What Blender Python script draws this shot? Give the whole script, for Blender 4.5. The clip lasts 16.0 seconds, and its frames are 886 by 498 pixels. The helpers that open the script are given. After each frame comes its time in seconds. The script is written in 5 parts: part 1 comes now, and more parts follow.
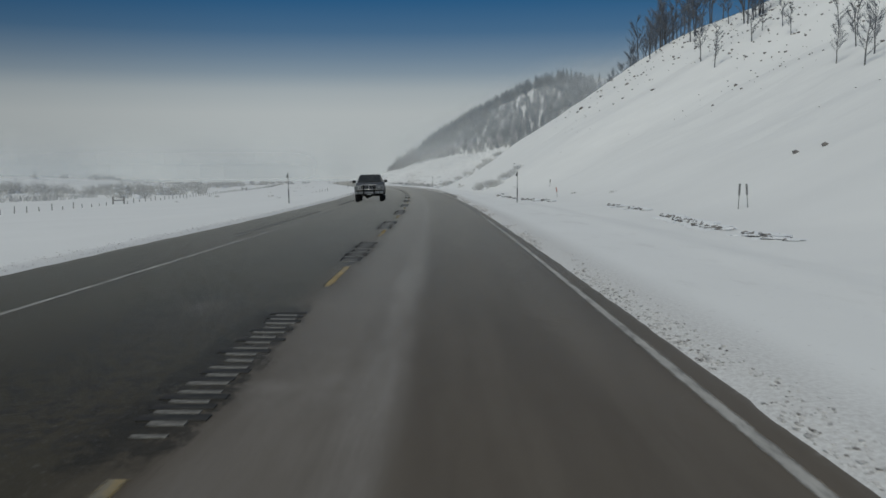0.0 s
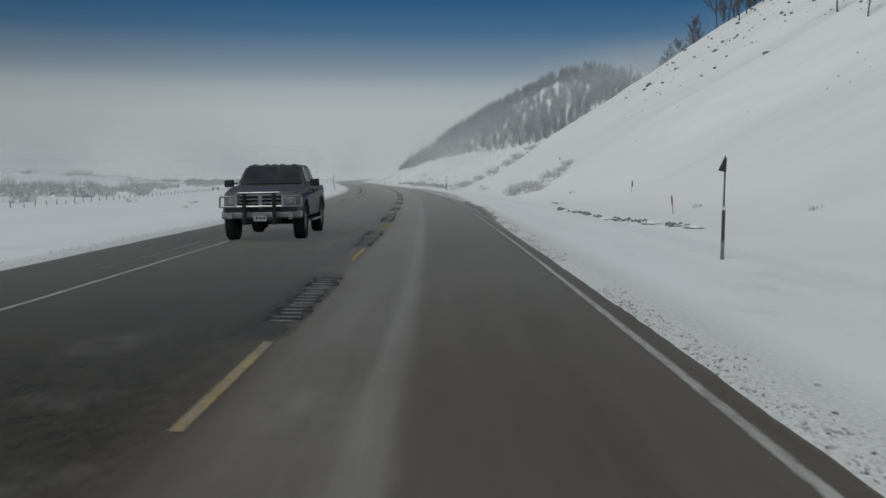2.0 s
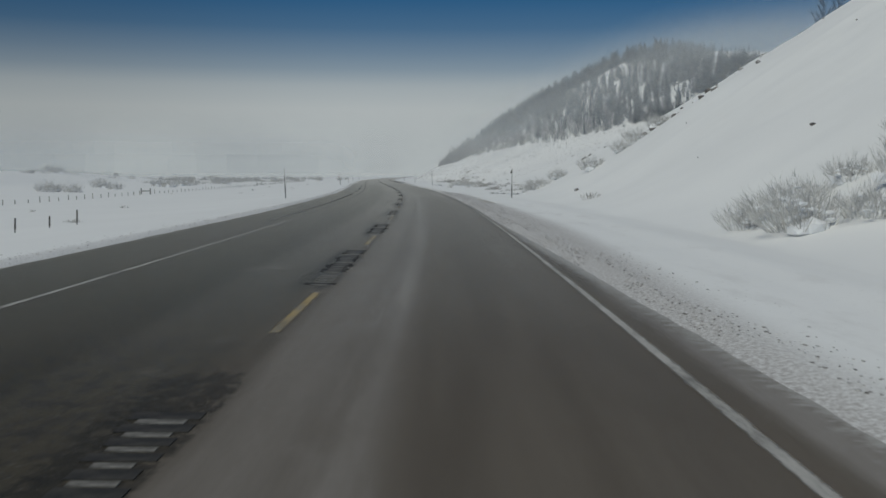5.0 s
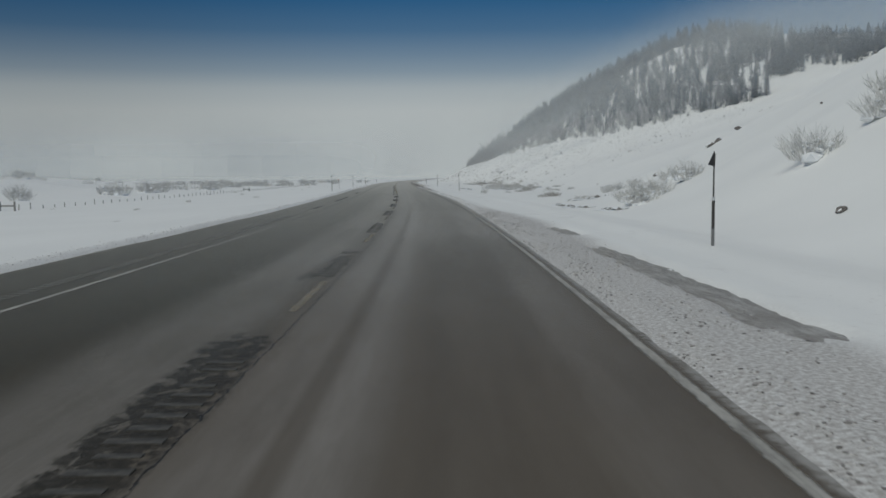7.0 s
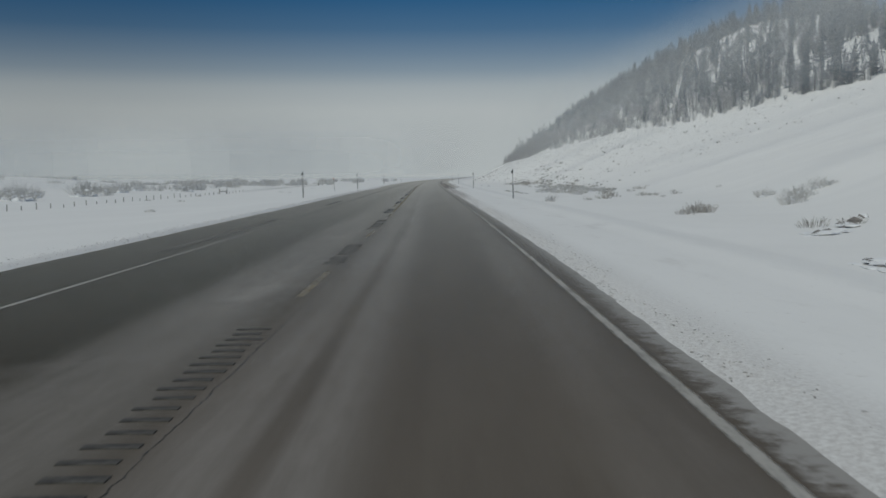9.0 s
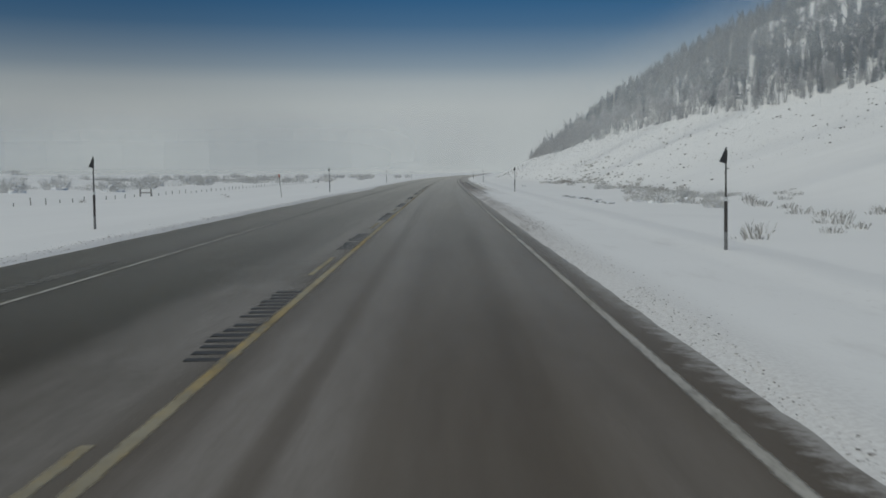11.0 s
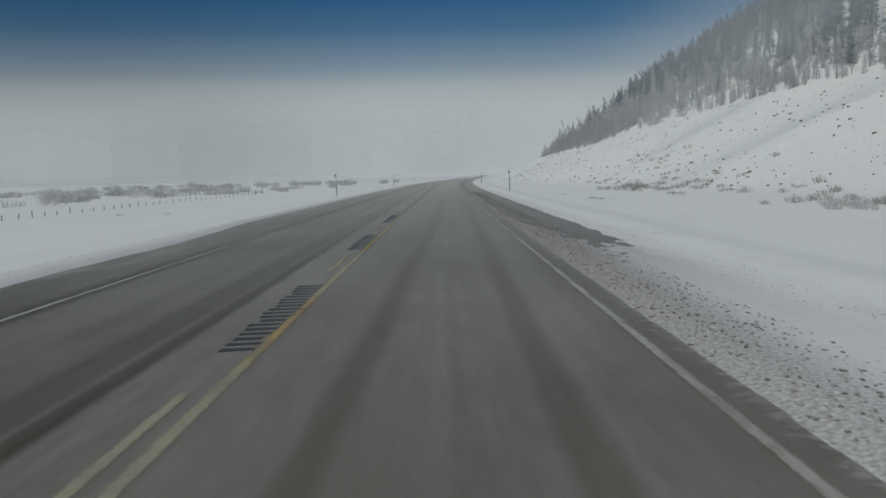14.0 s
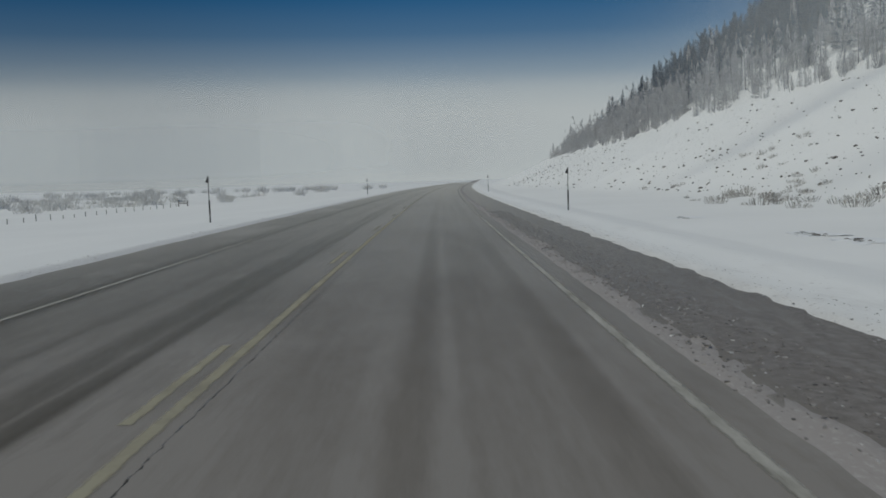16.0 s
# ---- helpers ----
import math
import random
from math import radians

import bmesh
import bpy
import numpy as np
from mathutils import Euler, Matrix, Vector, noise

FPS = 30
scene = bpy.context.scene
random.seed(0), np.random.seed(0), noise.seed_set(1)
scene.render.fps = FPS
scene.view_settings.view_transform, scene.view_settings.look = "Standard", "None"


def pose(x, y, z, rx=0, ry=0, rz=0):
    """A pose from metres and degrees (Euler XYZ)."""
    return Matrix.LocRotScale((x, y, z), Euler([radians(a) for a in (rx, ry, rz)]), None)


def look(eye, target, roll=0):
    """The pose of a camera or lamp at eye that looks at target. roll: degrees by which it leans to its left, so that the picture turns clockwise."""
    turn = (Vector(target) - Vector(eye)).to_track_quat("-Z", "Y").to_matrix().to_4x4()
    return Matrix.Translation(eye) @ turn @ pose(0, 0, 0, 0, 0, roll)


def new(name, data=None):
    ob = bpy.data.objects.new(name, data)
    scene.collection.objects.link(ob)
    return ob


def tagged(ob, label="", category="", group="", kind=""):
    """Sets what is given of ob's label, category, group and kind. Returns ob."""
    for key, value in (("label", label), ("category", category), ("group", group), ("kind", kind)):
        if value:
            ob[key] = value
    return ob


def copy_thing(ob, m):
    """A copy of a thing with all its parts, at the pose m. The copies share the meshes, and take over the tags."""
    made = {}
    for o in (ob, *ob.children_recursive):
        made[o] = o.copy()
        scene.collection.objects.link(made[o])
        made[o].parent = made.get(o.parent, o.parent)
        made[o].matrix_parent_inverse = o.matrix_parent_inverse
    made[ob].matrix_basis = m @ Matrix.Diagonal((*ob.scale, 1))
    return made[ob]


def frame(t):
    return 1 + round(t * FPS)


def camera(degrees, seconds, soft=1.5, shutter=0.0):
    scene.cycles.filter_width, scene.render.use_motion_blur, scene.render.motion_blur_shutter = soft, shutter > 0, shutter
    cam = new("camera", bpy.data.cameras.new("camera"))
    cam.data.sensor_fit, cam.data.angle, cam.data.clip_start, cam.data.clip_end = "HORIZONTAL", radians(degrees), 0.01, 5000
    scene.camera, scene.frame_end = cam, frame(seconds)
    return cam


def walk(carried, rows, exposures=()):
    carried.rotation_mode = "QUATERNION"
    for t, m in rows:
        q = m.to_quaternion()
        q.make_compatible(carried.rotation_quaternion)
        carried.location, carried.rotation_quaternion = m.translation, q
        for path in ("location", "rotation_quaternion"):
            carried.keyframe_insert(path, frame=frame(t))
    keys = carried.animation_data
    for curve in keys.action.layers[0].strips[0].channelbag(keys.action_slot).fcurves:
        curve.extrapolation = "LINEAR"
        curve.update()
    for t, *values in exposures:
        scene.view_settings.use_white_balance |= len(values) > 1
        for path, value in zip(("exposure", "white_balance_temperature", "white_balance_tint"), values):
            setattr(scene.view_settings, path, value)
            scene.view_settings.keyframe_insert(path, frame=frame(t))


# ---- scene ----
cam = camera(48.21, 16.0, soft=1.6, shutter=0.05)
# seconds, eye, target, roll
PATH = [
    (0.0, (1.679, 17.651, 1.495), (1.584, 37.601, 0.089), -0.38),
    (0.5, (1.584, 28.660, 1.496), (1.389, 48.607, 0.046), -0.10),
    (1.0, (1.465, 39.747, 1.497), (1.214, 59.695, 0.076), 0.03),
    (1.5, (1.325, 50.974, 1.497), (1.020, 70.922, 0.086), 0.07),
    (2.0, (1.154, 62.312, 1.496), (0.776, 82.258, 0.085), 0.20),
    (2.5, (0.924, 73.717, 1.496), (0.386, 93.663, 0.127), 0.05),
    (3.0, (0.617, 85.233, 1.495), (-0.102, 105.167, 0.051), 0.01),
    (3.5, (0.214, 96.912, 1.495), (-0.646, 116.844, 0.090), -0.12),
    (4.0, (-0.302, 108.581, 1.496), (-1.282, 128.509, 0.106), 0.01),
    (4.5, (-0.857, 120.227, 1.496), (-1.963, 140.145, 0.064), 0.09),
    (5.0, (-1.466, 131.871, 1.495), (-2.709, 151.778, 0.026), 0.12),
    (5.5, (-2.147, 143.533, 1.494), (-3.536, 163.430, 0.019), 0.09),
    (6.0, (-2.918, 155.234, 1.494), (-4.460, 175.122, 0.043), -0.00),
    (6.5, (-3.800, 166.994, 1.494), (-5.491, 186.872, 0.074), -0.20),
    (7.0, (-4.815, 178.831, 1.494), (-6.628, 198.696, 0.055), -0.52),
    (7.5, (-5.952, 190.670, 1.495), (-7.918, 210.525, 0.104), -0.32),
    (8.0, (-7.160, 202.506, 1.495), (-9.233, 222.351, 0.128), -0.32),
    (8.5, (-8.405, 214.338, 1.493), (-10.629, 234.162, 0.053), -0.33),
    (9.0, (-9.741, 226.140, 1.492), (-12.212, 245.933, 0.029), -0.50),
    (9.5, (-11.206, 237.884, 1.492), (-13.859, 257.654, 0.042), -0.18),
    (10.0, (-12.760, 249.630, 1.492), (-15.510, 269.385, 0.007), -0.04),
    (10.5, (-14.377, 261.385, 1.492), (-17.169, 281.130, -0.029), -0.06),
    (11.0, (-16.037, 273.152, 1.499), (-18.844, 292.894, -0.037), -0.20),
    (11.5, (-17.723, 284.935, 1.507), (-20.542, 304.677, -0.014), -0.41),
    (12.0, (-19.423, 296.739, 1.516), (-22.261, 316.480, 0.024), -0.64),
    (12.5, (-21.126, 308.567, 1.519), (-24.007, 328.303, 0.042), -0.78),
    (13.0, (-22.821, 320.420, 1.517), (-25.703, 340.154, 0.010), -1.23),
    (13.5, (-24.487, 332.231, 1.515), (-27.293, 351.977, 0.031), -1.31),
    (14.0, (-26.094, 343.925, 1.516), (-28.831, 363.681, 0.041), -1.49),
    (14.5, (-27.687, 355.525, 1.518), (-30.399, 375.288, 0.080), -1.69),
    (15.0, (-29.263, 367.065, 1.516), (-31.987, 386.828, 0.095), -1.55),
    (15.5, (-30.804, 378.570, 1.505), (-33.472, 398.341, 0.100), -1.70),
    (16.0, (-32.302, 390.066, 1.492), (-34.898, 409.848, 0.103), -1.69),
]
walk(cam, [(t, look(e, g, r)) for t, e, g, r in PATH])

# ---- sky and light ----
SUN_UP, SUN_TURN = radians(55), radians(215)
world = bpy.data.worlds.new("sky")
scene.world = world
world.use_nodes = True
wn, wl = world.node_tree.nodes, world.node_tree.links
wn.clear()
w_out = wn.new("ShaderNodeOutputWorld")
w_bg = wn.new("ShaderNodeBackground")
w_sky = wn.new("ShaderNodeTexSky")
w_sky.sky_type = "NISHITA"
w_sky.sun_disc = False
w_sky.sun_elevation, w_sky.sun_rotation = SUN_UP, SUN_TURN
w_co = wn.new("ShaderNodeTexCoord")
w_sep = wn.new("ShaderNodeSeparateXYZ")
wl.new(w_co.outputs["Generated"], w_sep.inputs[0])
w_ramp = wn.new("ShaderNodeValToRGB")          # fog grey below, the viewing car's blue windshield tint painted in above
el = w_ramp.color_ramp.elements
el[0].position, el[0].color = 0.066, (1, 1, 1, 1)
el[1].position, el[1].color = 0.185, (0, 0, 0, 1)
for p, v in ((0.0885, 0.82), (0.105, 0.50), (0.1215, 0.32), (0.145, 0.12)):
    el.new(p).color = (v, v, v, 1)
wl.new(w_sep.outputs["Z"], w_ramp.inputs[0])
w_str = wn.new("ShaderNodeVectorMath")
w_str.operation = "MULTIPLY"
w_str.inputs[1].default_value = (0.0042, 0.0212, 0.0365)
wl.new(w_sky.outputs[0], w_str.inputs[0])
w_mix = wn.new("ShaderNodeMix")
w_mix.data_type = "RGBA"
wl.new(w_ramp.outputs[0], w_mix.inputs[0])
wl.new(w_str.outputs[0], w_mix.inputs[6])
w_mix.inputs[7].default_value = (0.398, 0.433, 0.440, 1)   # fog at the horizon
w_side = wn.new("ShaderNodeMapRange")          # lens falloff put into the sky: dimmer towards the left
w_side.interpolation_type = "SMOOTHSTEP"
for _i, _v in enumerate((-0.50, -0.12, 0.78, 1.0)):
    w_side.inputs[_i + 1].default_value = _v
wl.new(w_sep.outputs["X"], w_side.inputs[0])
w_dim = wn.new("ShaderNodeVectorMath")
w_dim.operation = "SCALE"
wl.new(w_mix.outputs[2], w_dim.inputs[0])
wl.new(w_side.outputs[0], w_dim.inputs["Scale"])
wl.new(w_dim.outputs[0], w_bg.inputs["Color"])
w_bg.inputs["Strength"].default_value = 1.0
wl.new(w_bg.outputs[0], w_out.inputs[0])
sun = new("sun", bpy.data.lights.new("sun", "SUN"))
sun.data.energy, sun.data.angle, sun.data.color = 1.78, radians(40), (0.955, 0.93, 0.79)
sun.matrix_world = look((0, 0, 50), (math.sin(SUN_TURN) * -30, math.cos(SUN_TURN) * -30, 50 - 30 * math.tan(SUN_UP)))

# ---- the road's line: s metres along it, u metres to its right ----
BEND = [-0.057, 0.238, 0.518, 0.561, 0.581, 0.743, 0.691, 0.234, -0.025, -0.08, -0.054, -0.107, -0.175, -0.203, -0.199,
        -0.172, -0.132, -0.086, -0.044, -0.015, 0.004, 0.0]
S = np.arange(-400, 4500, 0.5)
_k = np.interp(S, np.arange(-20, 821, 40.0), np.array(BEND) * 1e-3)
_k[S < -20] = 0
TH = np.concatenate([[0], np.cumsum((_k[1:] + _k[:-1]) / 2 * 0.5)])
_i0 = int(400 / 0.5)
TH = TH - TH[_i0]
_mid = (TH[1:] + TH[:-1]) / 2
RX = np.concatenate([[0], np.cumsum(-np.sin(_mid) * 0.5)])
RY = np.concatenate([[0], np.cumsum(np.cos(_mid) * 0.5)])
RX, RY = RX - RX[_i0], RY - RY[_i0]


def along(s, u):
    """World x, y and heading at s, u."""
    th = np.interp(s, S, TH)
    return np.interp(s, S, RX) + np.cos(th) * u, np.interp(s, S, RY) + np.sin(th) * u, th


def vnoise(x, y, seed=0):
    """Smooth value noise, -1 to 1, on arrays."""
    xi, yi = np.floor(x).astype(np.int64), np.floor(y).astype(np.int64)
    fx, fy = x - xi, y - yi
    fx, fy = fx * fx * (3 - 2 * fx), fy * fy * (3 - 2 * fy)

    def h(a, b):
        n = (a * 374761393 + b * 668265263 + seed * 144269 + 1013904223) & 0x7FFFFFFF
        n = ((n ^ (n >> 13)) * 1274126177) & 0x7FFFFFFF
        n = (n ^ (n >> 16)) & 0xFFFF
        return n / 32767.5 - 1
    return (h(xi, yi) * (1 - fx) + h(xi + 1, yi) * fx) * (1 - fy) + (h(xi, yi + 1) * (1 - fx) + h(xi + 1, yi + 1) * fx) * fy


def fbm(x, y, seed=0, octaves=3):
    return sum(vnoise(x * 2 ** i, y * 2 ** i, seed + 7 * i) * 0.5 ** i for i in range(octaves)) / 1.5


def step01(x, a, b):
    q = np.clip((x - a) / (b - a), 0, 1)
    return q * q * (3 - 2 * q)


def road_z(u):
    return -0.02 * np.abs(u)


HILL_S = [-300, 45, 95, 138, 160, 200, 217, 250, 285, 330, 400, 450, 500, 540, 600, 700, 800, 900]
HILL_TOE = [15, 15.5, 17.5, 16, 12.2, 12, 12.5, 15.5, 24, 27, 31, 27, 24, 18, 15.5, 14, 14, 14]
HILL_RISE = [0.55, 0.52, 0.48, 0.52, 0.60, 0.70, 0.64, 0.56, 0.42, 0.32, 0.32, 0.42, 0.52, 0.53, 0.52, 0.5, 0.4, 0.3]
HILL_TOP = [60, 50, 42, 40, 38, 33, 31, 29, 24, 26, 32, 36, 40, 46, 56, 52, 14, 0]
SNOW_R = ([-300, 60, 92, 102, 118, 135, 165, 215, 245, 300, 345, 380, 600], [3.84, 3.84, 3.87, 4.1, 4.45, 4.35, 3.72, 3.82, 4.06, 4.0, 3.9, 3.95, 3.9])


def ground_z(s, u):
    """Height of the snow-covered ground."""
    s, u = np.broadcast_arrays(np.asarray(s, float), np.asarray(u, float))
    # right: verge, ditch, hillside
    base_r = np.interp(u, [6.0, 6.6, 7.5, 10.5, 13.5, 400], [-0.03, -0.07, 0.0, -0.55, -0.5, -0.5])
    toe, rise, top = (np.interp(s, HILL_S, v) for v in (HILL_TOE, HILL_RISE, HILL_TOP))
    d = u - toe + np.interp(s, [300, 360], [0.6, 0.3]) * fbm(s / 14, u / 14, 3)
    up = rise * 1.3 * np.logaddexp(0, d / 1.3)
    up = up * (1 + np.interp(s, [300, 360], [0.05, 0.02]) * fbm(s / 30, u / 22, 11)) + step01(d, 2, 14) * (np.interp(s, [300, 360], [0.45, 0.12]) * fbm(s / 13, u / 11, 21) + 0.10 * fbm(s / 2.7, u / 2.7, 31))
    top = top + 5.0 * step01(d, 30, 70) * step01(s, 470, 540) * (1 - step01(s, 690, 780))
    up = up + 5.0 * step01(d, 25, 60) * step01(s, 470, 540) * (1 - step01(s, 690, 780))
    up = -3.5 * np.logaddexp(-up / 3.5, -top / 3.5)
    right = base_r + np.maximum(up, -0.2) + 0.05 * fbm(s / 3, u / 2.2, 5) * step01(u, 7, 9)
    # left: verge, meadow, a low terrace far off
    v = -u
    left = np.interp(v, [5.8, 8, 13, 30, 70, 4000], [-0.02, -0.02, -0.4, -0.9, -0.7, 4.0])
    terrace = step01(v, 68, 112) * (1 - step01(s, 470, 540)) * (4.0 + 1.2 * fbm(s / 60, u / 60, 41))
    left = left + terrace + 0.06 * fbm(s / 3, u / 2.5, 6) * step01(v, 8, 11) + 0.35 * fbm(s / 25, u / 18, 8) * step01(v, 30, 60)
    far = np.where(u > 0, right, left)
    # snow lying on the pavement's edges
    e = np.interp(s, *SNOW_R)
    n = 0.02 * fbm(s / 4.0, u / 1.2, 51) + 0.03 * fbm(s / 0.6, u / 0.25, 52)
    n = n * (1 - step01(u, e + 0.10, e + 0.45))
    hr = np.clip((u - e - n) * 0.22, -0.05, 0.075) + 0.006 * fbm(s / 0.6, u / 0.4, 53) * step01(u, e, e + 0.4)
    low = 4.5 - 0.55 * step01(s, 371, 380)
    bare = step01(s, 361, 374) * step01(u, low, low + 0.8) * (1 - step01(u, 5.6, 6.25))
    for a, b, c0, c1 in ((187.5, 202.5, 4.9, 5.65), (204.5, 211.5, 5.15, 5.7)):
        bare = np.maximum(bare, step01(s, a, a + 1.5) * (1 - step01(s, b - 3, b)) * step01(u, c0 - 0.1, c0 + 0.4) * (1 - step01(u, c1 - 0.3, c1 + 0.25)))
    hr = hr - 0.17 * np.clip(bare * 1.25 + 0.6 * bare * (1 - bare) * 4 * fbm(s / 0.7, u / 0.14, 55), 0, 1.2)
    el_ = 5.95 + 0.12 * fbm(s / 9, u * 0, 61) - 0.45 * step01(s, 345, 362) * (1 - step01(s, 372, 385))
    nl = 0.07 * fbm(s / 1.4, u / 0.6, 62)
    hl = np.clip((v - el_ - nl) * 0.45, -0.05, 0.10) + 0.018 * fbm(s / 0.6, u / 0.4, 63) * step01(v, 6, 6.4)
    near = road_z(u) + np.where(u > 0, hr, hl)
    k = np.where(u > 0, step01(u, 5.9, 7.2), step01(v, 6.2, 7.6))
    return near * (1 - k) + far * k


def at(s, u, dz=0.0):
    """A place on the ground."""
    x, y, th = along(s, u)
    return Vector((float(x), float(y), float(ground_z(s, u)) + dz))


def turn(s):
    """The road's heading at s, in degrees."""
    return math.degrees(float(np.interp(s, S, TH)))


# ---- materials ----
class Nodes:
    """Short-hand for building a node material."""

    def __init__(self, name, rough=0.7, spec=0.3, metal=0.0):
        self.m = bpy.data.materials.new(name)
        self.m.use_nodes = True
        self.t = self.m.node_tree
        self.n, self.l = self.t.nodes, self.t.links
        self.b = self.n["Principled BSDF"]
        self.b.inputs["Roughness"].default_value = rough
        self.b.inputs["Specular IOR Level"].default_value = spec
        self.b.inputs["Metallic"].default_value = metal

    def put(self, socket, v):
        if isinstance(v, bpy.types.NodeSocket):
            self.l.new(v, socket)
        elif isinstance(v, (tuple, list)) and len(v) == 3 and len(socket.default_value) == 4:
            socket.default_value = (*v, 1)
        else:
            socket.default_value = v

    def math(self, op, a, b=0.0, clamp=False):
        q = self.n.new("ShaderNodeMath")
        q.operation, q.use_clamp = op, clamp
        self.put(q.inputs[0], a)
        self.put(q.inputs[1], b)
        return q.outputs[0]

    def mix(self, f, a, b):
        q = self.n.new("ShaderNodeMix")
        q.data_type = "RGBA"
        for i, v in ((0, f), (6, a), (7, b)):
            self.put(q.inputs[i], v)
        return q.outputs[2]

    def coords(self, kind="Object", scale=(1, 1, 1)):
        c = self.n.new("ShaderNodeTexCoord")
        q = self.n.new("ShaderNodeMapping")
        q.inputs["Scale"].default_value = scale
        self.l.new(c.outputs[kind], q.inputs[0])
        return q.outputs[0]

    def noise(self, scale, detail=4.0, rough=0.6, vec=None, kind="Object"):
        q = self.n.new("ShaderNodeTexNoise")
        q.inputs["Scale"].default_value, q.inputs["Detail"].default_value, q.inputs["Roughness"].default_value = scale, detail, rough
        self.l.new(vec if vec is not None else self.coords(kind), q.inputs["Vector"])
        return q.outputs["Fac"]

    def span(self, v, a, b, c=0.0, d=1.0):
        q = self.n.new("ShaderNodeMapRange")
        q.interpolation_type = "SMOOTHSTEP"
        self.put(q.inputs[0], v)
        for i, x in enumerate((a, b, c, d)):
            q.inputs[i + 1].default_value = x
        return q.outputs[0]

    def uv(self):
        c = self.n.new("ShaderNodeTexCoord")
        q = self.n.new("ShaderNodeSeparateXYZ")
        self.l.new(c.outputs["UV"], q.inputs[0])
        return q.outputs[0], q.outputs[1]

    def bump(self, height, strength=0.4, distance=0.02):
        q = self.n.new("ShaderNodeBump")
        q.inputs["Strength"].default_value, q.inputs["Distance"].default_value = strength, distance
        self.l.new(height, q.inputs["Height"])
        self.l.new(q.outputs[0], self.b.inputs["Normal"])

    def base(self, c):
        self.put(self.b.inputs["Base Color"], c)
        return self


DASH, DASH_FIRST, DASH_LATER = 12.192, 19.47, 7.87


def make_asphalt():
    q = Nodes("asphalt", 0.66, 0.16)
    # strong sheen at grazing angles pales the distant road in place of haze
    q.b.inputs["Sheen Weight"].default_value, q.b.inputs["Sheen Roughness"].default_value = 1.0, 0.12
    q.b.inputs["Sheen Tint"].default_value = (0.95, 0.92, 0.86, 1)
    u, s = q.uv()
    streak = q.noise(1.6, 5, 0.65, q.coords("UV", (1.0, 0.06, 1)))
    fine = q.noise(9.0, 5, 0.7, q.coords("UV", (1.0, 0.12, 1)))
    grain = q.noise(55, 3, 0.7, q.coords("UV"))
    crumb = q.noise(6.5, 4, 0.75, q.coords("UV", (1.0, 0.55, 1)))
    blot = q.noise(0.35, 4, 0.6, q.coords("UV", (1.0, 0.25, 1)))
    wisp = q.noise(0.9, 4, 0.65, q.coords("UV", (0.6, 0.35, 1)))
    w = q.math("ADD", u, q.math("MULTIPLY", q.math("SUBTRACT", streak, 0.5), 0.45))

    def band(c, half, soft):
        return q.span(q.math("ABSOLUTE", q.math("SUBTRACT", w, c)), half - soft, half + soft, 1.0, 0.0)

    def add(d, m, k):
        return q.math("ADD", d, q.math("MULTIPLY", m, k))
    early, late = q.span(s, 130, 180, 1.0, 0.0), q.span(s, 262, 345)
    middle = q.math("SUBTRACT", 1.0, q.math("ADD", early, late))
    patch = q.math("MULTIPLY", q.span(s, 199, 207), q.span(s, 224.5, 225.5, 1.0, 0.0))
    # windblown snow dust lies between the wheel tracks and along the middle of the road
    d = q.math("MULTIPLY", band(0.80, 0.52, 0.24), q.math("SUBTRACT", q.math("ADD", 0.41, q.math("MULTIPLY", middle, 0.11)), q.math("MULTIPLY", late, 0.45)))
    d = add(d, band(1.22, 0.13, 0.1), q.math("MULTIPLY", early, 0.35))
    d = add(d, band(-0.75, 0.6, 0.35), q.math("ADD", q.math("MULTIPLY", middle, 0.56), 0.05))
    w2 = q.math("ADD", u, q.math("MULTIPLY", q.math("SUBTRACT", streak, 0.5), 0.16))
    drift = q.span(s, 335, 400)

    def line(c, shift, half, soft):
        m = q.math("SUBTRACT", q.math("SUBTRACT", w2, c), q.math("MULTIPLY", drift, shift))
        return q.span(q.math("ABSOLUTE", m), half - soft, half + soft, 1.0, 0.0)
    tracks = add(add(line(0.85, 0.8, 0.13, 0.08), line(2.45, 0.5, 0.16, 0.10), 1.0), line(1.95, 0.35, 0.45, 0.15), 0.35)
    lay = q.math("MULTIPLY", q.span(w2, -0.85, -0.68), q.math("SUBTRACT", 0.76, q.math("MULTIPLY", tracks, 0.44)))
    lay = add(add(lay, line(-1.80, 0.1, 0.26, 0.14), q.math("ADD", 0.16, q.math("MULTIPLY", drift, 0.34))), line(-1.03, 0.0, 0.035, 0.03), 0.20)
    lay = add(lay, drift, 0.10)
    d = add(d, lay, late)
    # a thin film over the other lane towards the end, and between the wheel tracks of this one
    d = add(d, q.math("MULTIPLY", band(-2.75, 0.62, 0.22), late), 0.34)
    d = add(d, q.math("MULTIPLY", q.span(u, -3.5, -3.2), late), q.span(u, -1.0, -0.7, 0.27, 0.0))
    d = add(d, band(3.1, 0.34, 0.22), q.math("ADD", q.math("MULTIPLY", middle, 0.22), 0.06))
    d = add(d, line(1.62, 0.3, 0.06, 0.05), q.math("MULTIPLY", late, 0.16))
    d = add(d, q.span(u, -0.9, -0.2), q.math("ADD", q.math("MULTIPLY", middle, 0.10), q.math("MULTIPLY", late, 0.12)))
    mid_tracks = add(add(add(0.0, band(0.62, 0.11, 0.09), 0.45), band(2.32, 0.14, 0.10), 0.55), 1.0, 0.0)
    d = add(d, q.math("MULTIPLY", band(2.1, 1.4, 0.2), q.math("SUBTRACT", 1.0, mid_tracks)), q.math("MULTIPLY", patch, 0.40))
